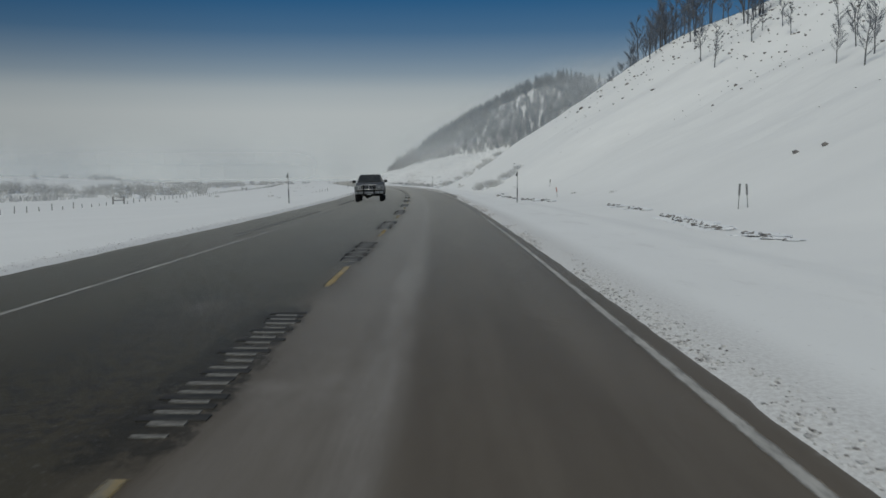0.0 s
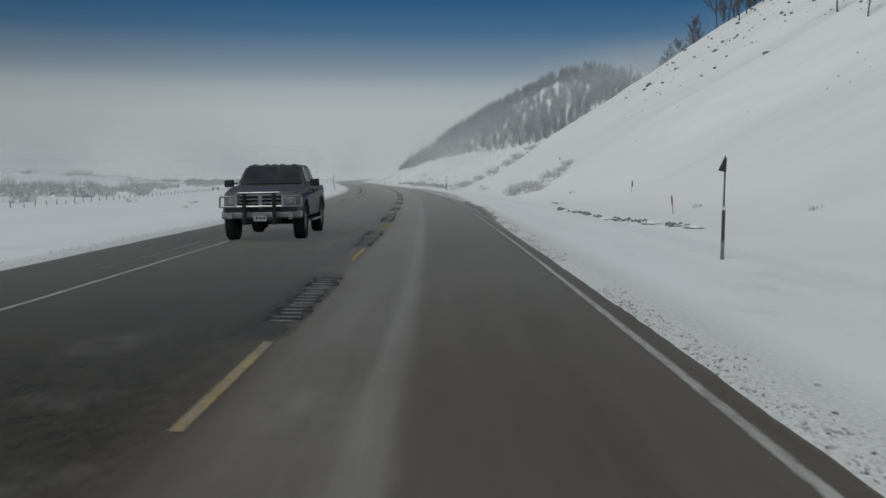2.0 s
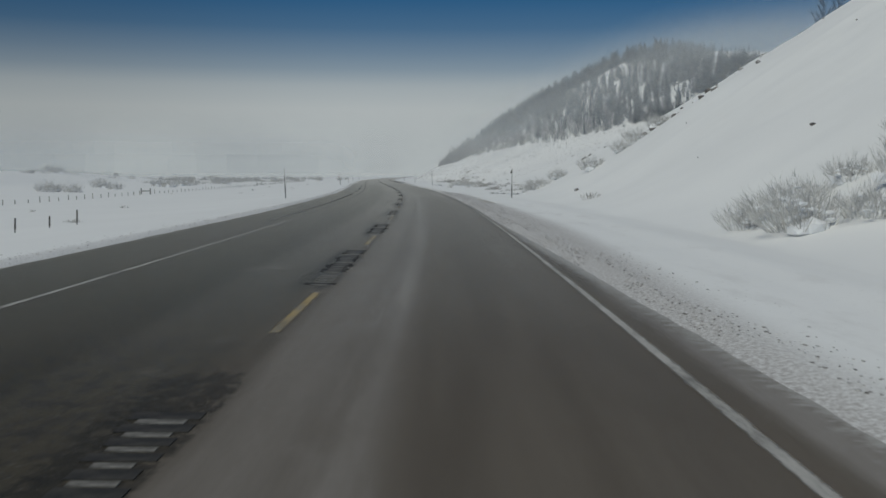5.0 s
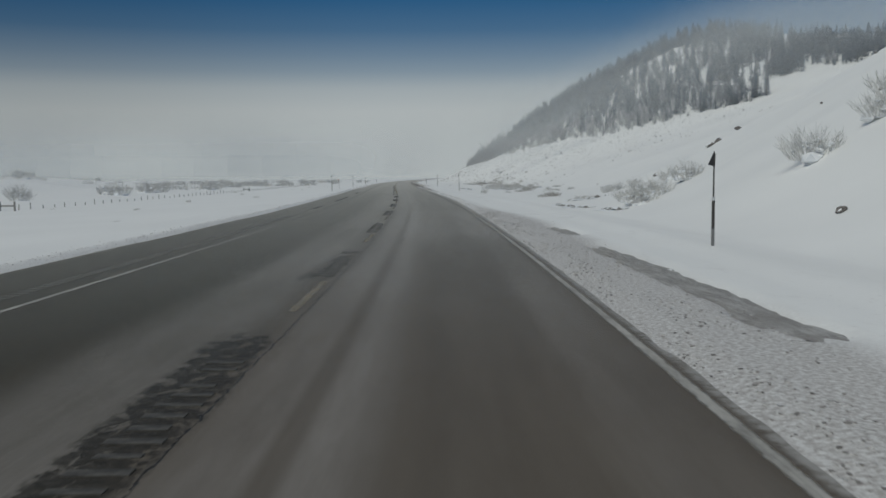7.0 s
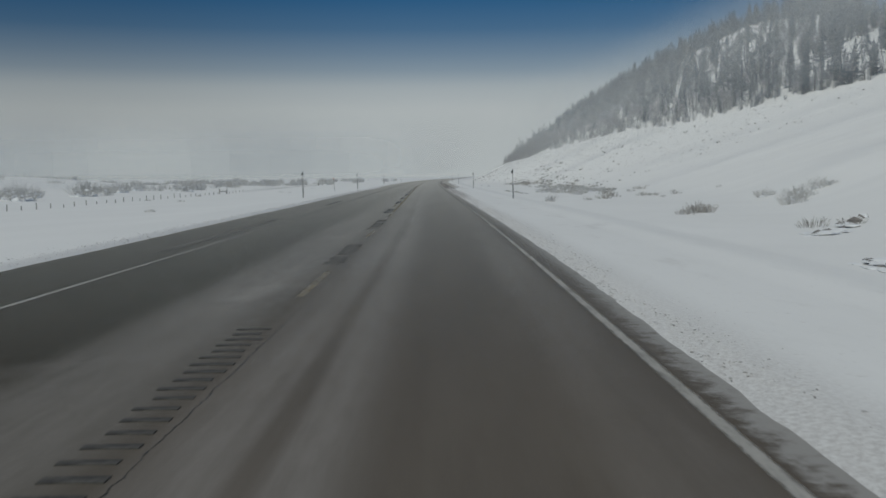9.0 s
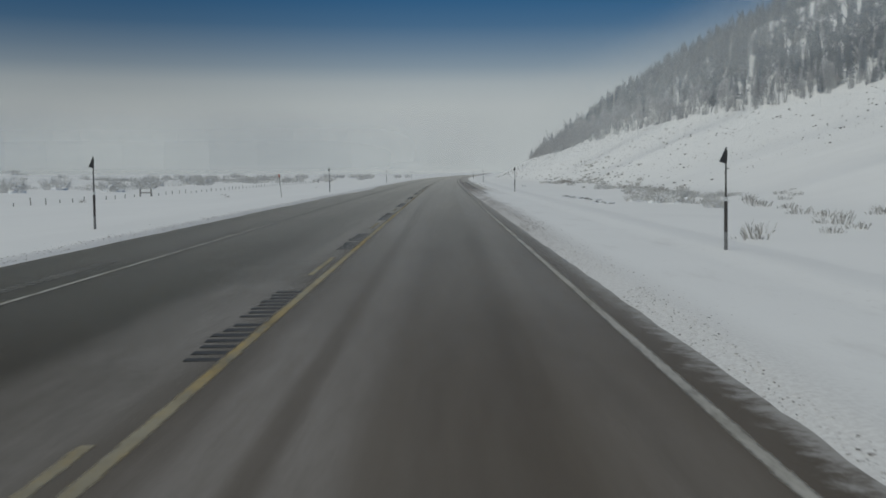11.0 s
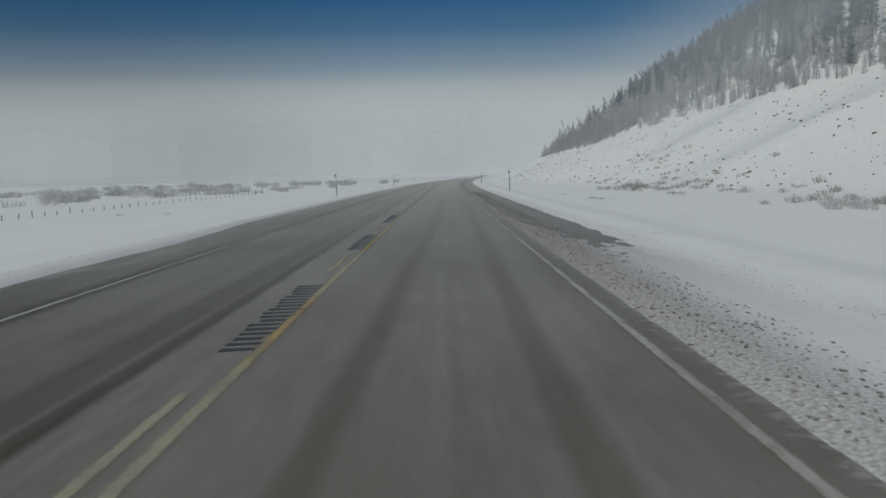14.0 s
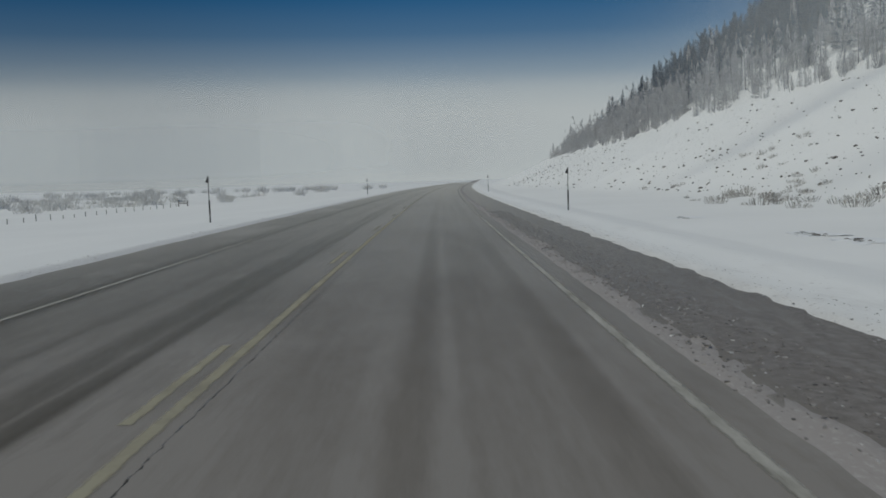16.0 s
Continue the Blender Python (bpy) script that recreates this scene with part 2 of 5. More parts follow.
    d = q.math("MULTIPLY", d, q.math("SUBTRACT", 1.0, q.math("MULTIPLY", line(0.83, 0.0, 0.09, 0.06), q.math("MULTIPLY", middle, 0.62))))
    d = add(d, band(4.32, 0.45, 0.12), q.span(s, 205, 228, 0.80, 0.12))
    d = add(d, q.math("MULTIPLY", q.span(u, 4.5, 4.9), q.math("SUBTRACT", 1.0, late)), q.span(crumb, 0.3, 0.65, 0.0, 0.5))
    d = add(d, band(-5.6, 0.45, 0.4), q.math("MULTIPLY", q.span(s, 318, 345), 0.7))
    d = add(d, band(-4.5, 0.65, 0.35), q.math("MULTIPLY", late, 0.45))
    tongue = q.span(q.noise(0.55, 5, 0.65, q.coords("UV", (0.9, 0.22, 1))), 0.50, 0.62)
    d = add(d, q.math("MULTIPLY", tongue, band(-5.0, 0.8, 0.4)), q.math("MULTIPLY", q.span(s, 315, 345), 0.75))
    d = add(d, q.span(u, -0.2, 0.4), q.math("ADD", 0.05, q.math("MULTIPLY", early, 0.08)))
    d = q.math("MULTIPLY", d, q.span(blot, 0.2, 0.75, 0.45, 1.15))
    d = q.math("MULTIPLY", d, q.span(fine, 0.25, 0.75, 0.84, 1.13))
    wheel = q.noise(5.0, 3, 0.6, q.coords("UV", (1.0, 0.006, 1)))
    d = q.math("MULTIPLY", d, q.span(wheel, 0.36, 0.64, 0.93, 1.07))
    d = add(d, q.math("MULTIPLY", q.span(wisp, 0.56, 0.78), q.span(u, -2.6, -1.6)), q.math("MULTIPLY", q.span(u, 0.6, 1.4, 1.0, 0.0), 0.38))
    d = q.math("MULTIPLY", d, q.math("SUBTRACT", 1.0, q.math("MULTIPLY", q.math("MULTIPLY", q.span(u, 4.0, 4.4), late), 0.85)))
    # blown-clear, darker patches round the grooves in the middle
    ph = q.math("FRACT", q.math("DIVIDE", q.math("SUBTRACT", s, DASH_FIRST), DASH))
    wob = q.math("ADD", ph, q.math("MULTIPLY", q.math("SUBTRACT", wisp, 0.5), 0.30))
    clear = q.math("MULTIPLY", q.span(wob, 0.22, 0.32), q.span(wob, 0.76, 0.88, 1.0, 0.0))
    clear = q.math("MULTIPLY", clear, q.span(q.math("ABSOLUTE", q.math("ADD", w, 0.11)), 0.15, 0.42, 1.0, 0.0))
    clear = q.math("MULTIPLY", clear, q.math("MULTIPLY", q.span(s, 212, 236, 1.0, 0.0), q.span(s, 191, 196, 1.0, 0.3)))
    clear = q.span(q.math("MULTIPLY", clear, q.span(crumb, 0.36, 0.60, 0.15, 1.5)), 0.10, 0.72, 0.0, 0.96)
    clear = q.math("MULTIPLY", clear, q.span(q.noise(14, 4, 0.75, q.coords("UV", (0.7, 1.0, 1))), 0.38, 0.58, 0.72, 1.0))
    rubble = q.math("MULTIPLY", q.math("MULTIPLY", clear, middle), q.span(q.noise(11, 4, 0.75, q.coords("UV", (0.8, 0.9, 1))), 0.42, 0.55))
    d = q.math("MULTIPLY", d, q.math("SUBTRACT", 1.0, clear), True)
    right = q.mix(q.span(streak, 0.3, 0.7), (0.087, 0.070, 0.051), (0.121, 0.100, 0.076))
    left = q.mix(streak, (0.036, 0.030, 0.0175), (0.062, 0.051, 0.030))
    dark = q.mix(q.span(w, -0.5, 0.3), left, right)
    dark = q.mix(q.math("MULTIPLY", clear, 0.85), dark, (0.026, 0.023, 0.017))
    dark = q.mix(q.span(grain, 0.55, 0.8, 0.0, 0.6), dark, (0.12, 0.117, 0.11))
    dark = q.mix(q.math("MULTIPLY", rubble, 0.4), dark, (0.017, 0.016, 0.014))
    spots = q.math("MULTIPLY", q.span(q.noise(7.5, 5, 0.75, q.coords("UV", (1.0, 0.55, 1))), 0.46, 0.57), q.math("MULTIPLY", band(-1.15, 0.95, 0.5), early))
    spots = q.math("MULTIPLY", spots, q.span(q.noise(0.25, 3, 0.5, q.coords("UV", (0.5, 1.0, 1))), 0.30, 0.46))
    dark = q.mix(q.math("MULTIPLY", spots, 0.8), dark, (0.021, 0.019, 0.016))
    fleck = q.math("MULTIPLY", q.span(q.noise(20, 3, 0.7, q.coords("UV", (1.0, 0.7, 1))), 0.60, 0.68), q.math("MULTIPLY", band(-1.0, 0.9, 0.5), early))
    dark = q.mix(q.math("MULTIPLY", fleck, 0.7), dark, (0.15, 0.142, 0.125))
    # bare outer shoulder, brown with grit, and a patchy film of snow along the edge
    outer = q.math("MULTIPLY", q.math("MULTIPLY", q.span(u, 4.1, 4.5), late), q.span(crumb, 0.3, 0.7, 0.6, 0.95))
    dark = q.mix(outer, dark, q.mix(q.span(q.noise(9.0, 6, 0.8, q.coords("UV", (1.0, 0.8, 1))), 0.36, 0.62), (0.125, 0.110, 0.102), (0.265, 0.240, 0.228)))
    dark = q.mix(q.math("MULTIPLY", q.span(u, 4.2, 4.6), q.math("SUBTRACT", 1.0, late)), dark, q.mix(q.span(crumb, 0.35, 0.6), (0.22, 0.205, 0.195), (0.33, 0.31, 0.295)))
    edge = q.math("ADD", q.span(s, 95, 115, 3.98, 4.28), q.math("ADD", q.span(s, 133, 160, 0.0, -0.62), q.span(s, 225, 245, 0.0, 0.25)))
    flake = q.noise(5.5, 5, 0.75, q.coords("UV", (0.7, 1.0, 1)))
    film = q.span(q.math("ADD", flake, q.math("MULTIPLY", q.math("SUBTRACT", u, edge), 0.9)), 0.38, 0.64)
    film = q.math("MULTIPLY", film, q.math("MULTIPLY", q.math("MULTIPLY", q.span(u, 3.62, 3.72), q.span(u, 4.6, 4.9, 1.0, 0.0)), q.math("SUBTRACT", 1.0, q.math("MULTIPLY", late, q.span(u, 4.2, 5.0)))))
    filml = q.math("MULTIPLY", q.span(q.math("ADD", flake, q.math("MULTIPLY", q.math("ADD", u, 5.85), -1.6)), 0.50, 0.75), q.span(u, -5.2, -5.0, 1.0, 0.0))
    film = q.math("MULTIPLY", q.math("ADD", q.math("MULTIPLY", film, q.span(s, 366, 376, 1.0, 0.15)), filml, True), 0.6)
    drifted = q.span(q.noise(2.6, 5, 0.7, q.coords("UV", (2.2, 0.4, 1))), 0.46, 0.64, 0.0, 0.75)
    film = q.math("MAXIMUM", film, q.math("MULTIPLY", drifted, q.math("MULTIPLY", q.span(u, 4.6, 4.9), q.math("SUBTRACT", 1.0, q.math("MULTIPLY", late, 0.75)))))
    # the open joint along the middle, and a crack in the lane
    j1 = q.noise(1.9, 6, 0.8, q.coords("UV", (0.0, 1.0, 1)))
    j2 = q.noise(5.5, 5, 0.75, q.coords("UV", (0.0, 1.0, 1)))
    off = q.math("ADD", q.math("SUBTRACT", u, 0.21), q.math("MULTIPLY", q.math("SUBTRACT", j1, 0.5), -0.16))
    wide = q.math("MULTIPLY", q.span(j2, 0.38, 0.7, 0.002, 0.020), q.span(s, 205, 225, 1.0, 0.6))
    joint = q.math("MULTIPLY", q.math("LESS_THAN", q.math("ABSOLUTE", off), wide), q.math("MULTIPLY", q.span(s, 158, 170), q.span(s, 238, 244, 1.0, 0.0)))
    tail = q.math("MULTIPLY", q.math("LESS_THAN", q.math("ABSOLUTE", off), wide), q.math("MULTIPLY", q.span(s, 388, 396), q.span(j1, 0.4, 0.5)))
    off2 = q.math("ADD", q.math("SUBTRACT", u, 2.15), q.math("MULTIPLY", q.math("SUBTRACT", j2, 0.5), -0.35))
    lane = q.math("MULTIPLY", q.math("LESS_THAN", q.math("ABSOLUTE", off2), q.span(j1, 0.42, 0.6, 0.0, 0.014)), patch)
    crack = q.math("ADD", q.math("ADD", joint, tail), lane, True)
    q.base(q.mix(q.math("MULTIPLY", crack, 0.85), q.mix(film, q.mix(d, dark, (0.268, 0.247, 0.227)), (0.50, 0.49, 0.475)), (0.018, 0.018, 0.018)))
    q.bump(q.math("ADD", q.math("MULTIPLY", grain, 1.0), q.math("MULTIPLY", crack, -2.5)), 0.35, 0.008)
    return q.m


def make_paint(name, colour, worn, dusty, centres, half):
    q = Nodes(name, 0.7, 0.3)
    u, s = q.uv()
    g = q.noise(2.2, 6, 0.75, q.coords("UV", (3.0, 0.5, 1)))
    f = q.noise(40, 3, 0.7, q.coords("UV"))
    k = q.math("ADD", q.span(g, 0.5 - worn * 0.4, 0.85 - worn * 0.3), q.math("MULTIPLY", q.span(f, 0.5, 0.75), 0.35), True)
    veiled = q.span(q.noise(0.11, 2, 0.5, q.coords("UV", (0.0, 1.0, 1))), 0.44, 0.56, 0.0, 0.38)      # some dashes are half drifted over
    dust = q.math("MULTIPLY", q.math("MAXIMUM", q.span(s, 125, 172), veiled), q.span(g, 0.3, 0.7, dusty * 0.6, dusty))
    buried = q.math("MULTIPLY", q.span(s, 176, 190), q.math("SUBTRACT", q.span(s, 262, 285, 0.52, 0.10), q.span(s, 372, 384, 0.0, -0.06)))
    buried = q.math("MULTIPLY", buried, q.span(q.noise(0.35, 4, 0.6, q.coords("UV", (0.3, 1.0, 1))), 0.3, 0.6, 0.75, 1.0)) if dusty > 0.5 else 0.0
    ph = q.math("FRACT", q.math("DIVIDE", q.math("SUBTRACT", s, DASH_FIRST), DASH))
    swept = q.math("MULTIPLY", q.math("MULTIPLY", q.span(ph, 0.34, 0.44), q.span(ph, 0.70, 0.80, 1.0, 0.0)), q.math("MULTIPLY", q.span(s, 268, 285), q.span(s, 370, 380, 1.0, 0.0)))
    dust = q.math("MULTIPLY", dust, q.math("SUBTRACT", 1.0, q.math("MULTIPLY", swept, 0.6)))
    if dusty > 0.5:
        dust = q.math("MAXIMUM", dust, q.math("MULTIPLY", q.span(s, 300, 350, 0.0, 0.97), q.math("SUBTRACT", 1.0, swept)))
    c = q.mix(k, colour, (0.13, 0.128, 0.12))
    q.base(q.mix(dust, c, q.mix(q.span(s, 262, 285), (0.40, 0.378, 0.335), (0.41, 0.38, 0.285))))
    off = 9.0
    for c0 in centres:
        off = q.math("MINIMUM", off, q.math("ABSOLUTE", q.math("SUBTRACT", u, c0)))
    ragged = q.noise(7.0, 5, 0.75, q.coords("UV", (1.5, 0.5, 1)))
    off = q.math("ADD", off, q.math("MULTIPLY", q.math("SUBTRACT", ragged, 0.5), 0.07))
    keep = q.math("MULTIPLY", q.span(off, half - 0.022, half + 0.022, 1.0, 0.0), q.span(q.noise(1.1, 5, 0.7, q.coords("UV", (1.0, 0.6, 1))), 0.30, 0.58, 1.0 - 0.75 * worn, 1.0))
    if dusty > 0.5:
        keep = q.math("MULTIPLY", keep, q.math("SUBTRACT", 1.0, q.math("MULTIPLY", buried, q.math("SUBTRACT", 1.0, q.math("MULTIPLY", swept, 0.8)))))
    q.put(q.b.inputs["Alpha"], keep)
    q.bump(f, 0.3, 0.004)
    return q.m


def make_snow():
    q = Nodes("snow", 0.65, 0.2)
    u, s = q.uv()
    soft = q.noise(0.12, 4, 0.55)
    mid = q.noise(4.2, 5, 0.62)
    fine = q.noise(14, 4, 0.65)
    c = q.mix(soft, (0.825, 0.825, 0.815), (0.91, 0.91, 0.90))
    # ploughed, dirty snow beside the road
    reach = q.math("ADD", q.math("MULTIPLY", q.span(s, 130, 165), q.span(s, 212, 232, 1.0, 0.0)), q.span(s, 290, 315, 0.0, 0.12))      # how far the plough threw its dirt
    out = q.math("SUBTRACT", u, q.math("MULTIPLY", reach, 0.9))
    near = q.math("ADD", q.math("MULTIPLY", q.span(out, 4.1, 5.1, 1.0, 0.0), q.span(u, 0.0, 3.0)),
                  q.math("MULTIPLY", q.math("MULTIPLY", q.span(u, -6.5, -6.0), q.span(u, -3.0, 0.0, 1.0, 0.0)), 0.4))
    late = q.math("MULTIPLY", q.span(s, 345, 375), q.math("MULTIPLY", q.span(u, 5.4, 6.5, 1.0, 0.0), q.span(u, 0, 3)))
    crumbs = q.noise(20.0, 6, 0.82, q.coords("UV", (0.9, 1.0, 1)))
    worn = q.math("MULTIPLY", q.span(s, 95, 120, 0.55, 1.0), q.math("ADD", q.span(s, 218, 240, 1.0, 0.45), q.span(s, 285, 312, 0.0, 0.5)))
    dirt = q.math("ADD", q.math("MULTIPLY", q.math("MULTIPLY", near, worn), q.span(crumbs, 0.40, 0.60, 0.25, 0.95)),
                  q.math("MULTIPLY", late, q.span(crumbs, 0.30, 0.65, 0.45, 0.95)), True)
    speck = q.math("MULTIPLY", q.span(q.noise(8.0, 5, 0.75), 0.62, 0.70), q.math("MULTIPLY", q.span(u, 7.5, 10.0, 1.0, 0.0), q.span(u, 3.0, 4.0)))
    dirt = q.math("ADD", dirt, q.math("MULTIPLY", speck, q.span(s, 295, 320, 0.35, 0.75)), True)
    haul = q.math("MULTIPLY", q.math("MULTIPLY", q.span(u, 4.5, 5.5), q.span(u, 6.6, 9.0, 1.0, 0.0)), q.span(q.noise(0.8, 5, 0.7, q.coords("UV", (1.0, 0.3, 1))), 0.52, 0.75))
    c = q.mix(q.math("MULTIPLY", haul, 0.35), c, (0.52, 0.50, 0.49))
    q.base(q.mix(dirt, c, (0.352, 0.322, 0.306)))
    rough_ = q.math("MULTIPLY", q.math("MULTIPLY", near, worn), q.math("MULTIPLY", crumbs, 0.30))
    q.bump(q.math("ADD", q.math("ADD", q.math("MULTIPLY", mid, 0.45), q.math("MULTIPLY", fine, 0.35)), rough_), 0.42, 0.034)
    return q.m


def plain(name, colour, rough=0.6, spec=0.4, metal=0.0, vary=0.25, scale=6.0, bump=0.0):
    q = Nodes(name, rough, spec, metal)
    k = q.noise(scale, 5, 0.65)
    lo = tuple(c * (1 - vary) for c in colour)
    hi = tuple(min(1, c * (1 + vary)) for c in colour)
    q.base(q.mix(q.span(k, 0.3, 0.7), lo, hi))
    if bump:
        q.bump(q.noise(scale * 5, 4, 0.7), bump, 0.01)
    return q.m


ASPHALT, SNOW = make_asphalt(), make_snow()
WHITE = make_paint("white_road_paint", (0.47, 0.455, 0.43), 0.25, 0.30, (3.57, -3.56), 0.048)
YELLOW = make_paint("yellow_road_paint", (0.43, 0.295, 0.08), 0.42, 0.92, (0.05, 0.06, -0.17), 0.044)
PACKED = plain("packed_snow", (0.17, 0.163, 0.15), 0.8, 0.2, vary=0.5, scale=5)


# ---- mesh helpers ----
def mesh_from(name, verts, faces, mats=(), uv=None, smooth=False):
    me = bpy.data.meshes.new(name)
    me.from_pydata([tuple(v) for v in verts] if not isinstance(verts, np.ndarray) else verts.tolist(), [], faces)
    for m in mats:
        me.materials.append(m)
    if smooth:
        me.polygons.foreach_set("use_smooth", [True] * len(me.polygons))
    if uv is not None:
        lay = me.uv_layers.new(name="UVMap")
        idx = np.empty(len(me.loops), dtype=np.int32)
        me.loops.foreach_get("vertex_index", idx)
        lay.data.foreach_set("uv", np.asarray(uv, dtype=np.float32)[idx].ravel())
    me.update()
    return me


def grid_mesh(name, s_lines, u_lines, zfun, mat, smooth=True):
    """A sheet over the road's s, u lines, with u, s as its UV."""
    ss, uu = np.meshgrid(s_lines, u_lines, indexing="ij")
    x, y, _ = along(ss, uu)
    co = np.stack([x, y, zfun(ss, uu)], -1).reshape(-1, 3).astype(np.float32)
    a, b = ss.shape
    i = (np.arange(a - 1)[:, None] * b + np.arange(b - 1)[None]).ravel()
    quads = np.stack([i, i + 1, i + b + 1, i + b], 1).astype(np.int32)
    me = bpy.data.meshes.new(name)
    me.vertices.add(len(co))
    me.vertices.foreach_set("co", co.ravel())
    me.loops.add(quads.size)
    me.loops.foreach_set("vertex_index", quads.ravel())
    me.polygons.add(len(quads))
    me.polygons.foreach_set("loop_start", np.arange(0, quads.size, 4, dtype=np.int32))
    me.polygons.foreach_set("use_smooth", np.full(len(quads), smooth))
    me.update(calc_edges=True)
    lay = me.uv_layers.new(name="UVMap")
    lay.data.foreach_set("uv", np.stack([uu.ravel(), ss.ravel()], 1)[quads.ravel()].astype(np.float32).ravel())
    me.materials.append(mat)
    me.validate()
    return me


# ---- ground, road and its markings ----
s_lines = np.concatenate([np.arange(-300, -20, 10), np.arange(-20, 10, 0.6), np.arange(10, 425, 0.28), np.arange(425, 445, 0.5), np.arange(445, 450, 0.6), np.arange(450, 640, 1.2), np.arange(640, 1000, 8), np.arange(1000, 4000, 120)])
u_lines = np.concatenate([-np.geomspace(3500, 42, 44), np.arange(-40, -8, 1.0), np.arange(-8, -5.2, 0.11), [-5.0, -2.5, 0, 2, 3.3],
                          np.arange(3.5, 7.2, 0.09), np.arange(7.3, 16, 0.4), np.arange(16, 42, 0.9), np.arange(42, 150, 2.2), np.geomspace(152, 900, 18)])
u_lines = np.unique(np.round(u_lines, 3))
ground = tagged(new("ground", grid_mesh("ground", s_lines, u_lines, ground_z, SNOW)), "snow-covered meadow, ditch and steep hillside", "ground", kind="structure")

PAVE = np.arange(-60, 900, 1.0)
road = tagged(new("road", grid_mesh("road", PAVE, np.array([-6.5, -5, -3.57, -2, -1, 0, 1, 2, 3.57, 5, 6.4]), lambda s, u: road_z(u), ASPHALT, False)),
              "two-lane asphalt highway dusted with blowing snow", "road", kind="structure")


def stripe(name, s0, s1, u, width, mat, label=""):
    st = np.linspace(s0, s1, max(2, int((s1 - s0) / 1.0) + 1))
    ob = new(name, grid_mesh(name, st, np.array([u - width / 2, u + width / 2]), lambda s, u_: road_z(u_) + 0.005, mat, False))
    ob.parent = road
    return tagged(ob, label) if label else ob


stripe("edge_line", -60, 900, 3.57, 0.20, WHITE, "worn white edge line")
stripe("edge_line", -60, 900, -3.56, 0.18, WHITE, "worn white edge line")
for n in range(-3, 21):
    a = DASH_FIRST + n * DASH
    if a + 3.05 < 268:
        stripe("centre_dash", a - 0.2, a + 3.05, 0.05, 0.16, YELLOW, "worn yellow centre dash")
stripe("centre_line", 268, 800, 0.06, 0.16, YELLOW, "worn solid yellow centre line")
for n in range(22, 52):
    a = DASH_LATER + n * DASH
    stripe("centre_dash", a, a + 3.05, -0.17, 0.16, YELLOW, "worn yellow centre dash")


# ---- things ----
def part(name, bm, material, parent, label=""):
    me = bpy.data.meshes.new(name)
    bm.to_mesh(me)
    bm.free()
    me.materials.append(material)
    ob = new(name, me)
    ob.parent = parent
    return tagged(ob, label) if label else ob


def box(bm, x0, x1, y0, y1, z0, z1, bevel=0.0):
    r = bmesh.ops.create_cube(bm, size=1)
    bmesh.ops.scale(bm, vec=(x1 - x0, y1 - y0, z1 - z0), verts=r["verts"])
    bmesh.ops.translate(bm, vec=((x0 + x1) / 2, (y0 + y1) / 2, (z0 + z1) / 2), verts=r["verts"])
    if bevel:
        es = list({e for v in r["verts"] for e in v.link_edges})
        bmesh.ops.bevel(bm, geom=es, offset=bevel, segments=2, affect="EDGES", profile=0.6)
    return bm


def rod(bm, a, b, r0, r1, n=8):
    a, b = Vector(a), Vector(b)
    d = b - a
    q = bmesh.ops.create_cone(bm, cap_ends=True, segments=n, radius1=r0, radius2=r1, depth=d.length)
    m = Matrix.Translation((a + b) / 2) @ d.to_track_quat("Z", "Y").to_matrix().to_4x4()
    bmesh.ops.transform(bm, matrix=m, verts=q["verts"])
    return bm


POST_DARK = plain("post_brown", (0.05, 0.045, 0.042), 0.6)
POST_GREY = plain("post_grey_metal", (0.20, 0.20, 0.20), 0.5, metal=0.2)
POST_WHITE = plain("post_white_sleeve", (0.62, 0.62, 0.62), 0.5)
FLAG = plain("dark_reflector", (0.03, 0.03, 0.032), 0.4)
ORANGE = plain("faded_orange", (0.42, 0.12, 0.07), 0.6)
WOOD = plain("weathered_wood", (0.27, 0.26, 0.245), 0.8, scale=20, bump=0.3)
# ridge trees: colour darkened and blued for the viewing car's windshield tint
BARK = plain("frosted_bark", (0.085, 0.085, 0.088), 0.85, vary=0.4, scale=3, bump=0.4)
TWIG = plain("frosted_twigs", (0.14, 0.152, 0.175), 0.85, vary=0.3, scale=1.2)
# frosted stems, lightened further so the colour holds the meadow's haze
WILLOW = plain("frosted_willow_stems", (0.56, 0.555, 0.54), 0.85, vary=0.35, scale=1.5)
GRASS = plain("dry_grass", (0.345, 0.33, 0.31), 0.85, vary=0.35, scale=3)
ROCK = plain("grey_brown_rock", (0.17, 0.155, 0.145), 0.85, vary=0.5, scale=4, bump=0.6)
EARTH = plain("bare_earth", (0.20, 0.19, 0.182), 0.9, vary=0.45, scale=5, bump=0.6)
SNOW_CAP = plain("snow_cap", (0.84, 0.85, 0.865), 0.65, 0.2, vary=0.04, scale=3, bump=0.25)
# far-wood colours: rime, lightened further to put haze into them
HAZY_RIME_BARK = plain("hazy_rimed_bark", (0.31, 0.31, 0.315), 0.85, vary=0.3, scale=0.6)
HAZY_RIME = plain("hazy_rimed_twigs", (0.43, 0.43, 0.44), 0.85, vary=0.25, scale=0.4)
CLOD = plain("dirty_snow_clods", (0.56, 0.545, 0.535), 0.75, 0.2, vary=0.4, scale=7, bump=0.5)


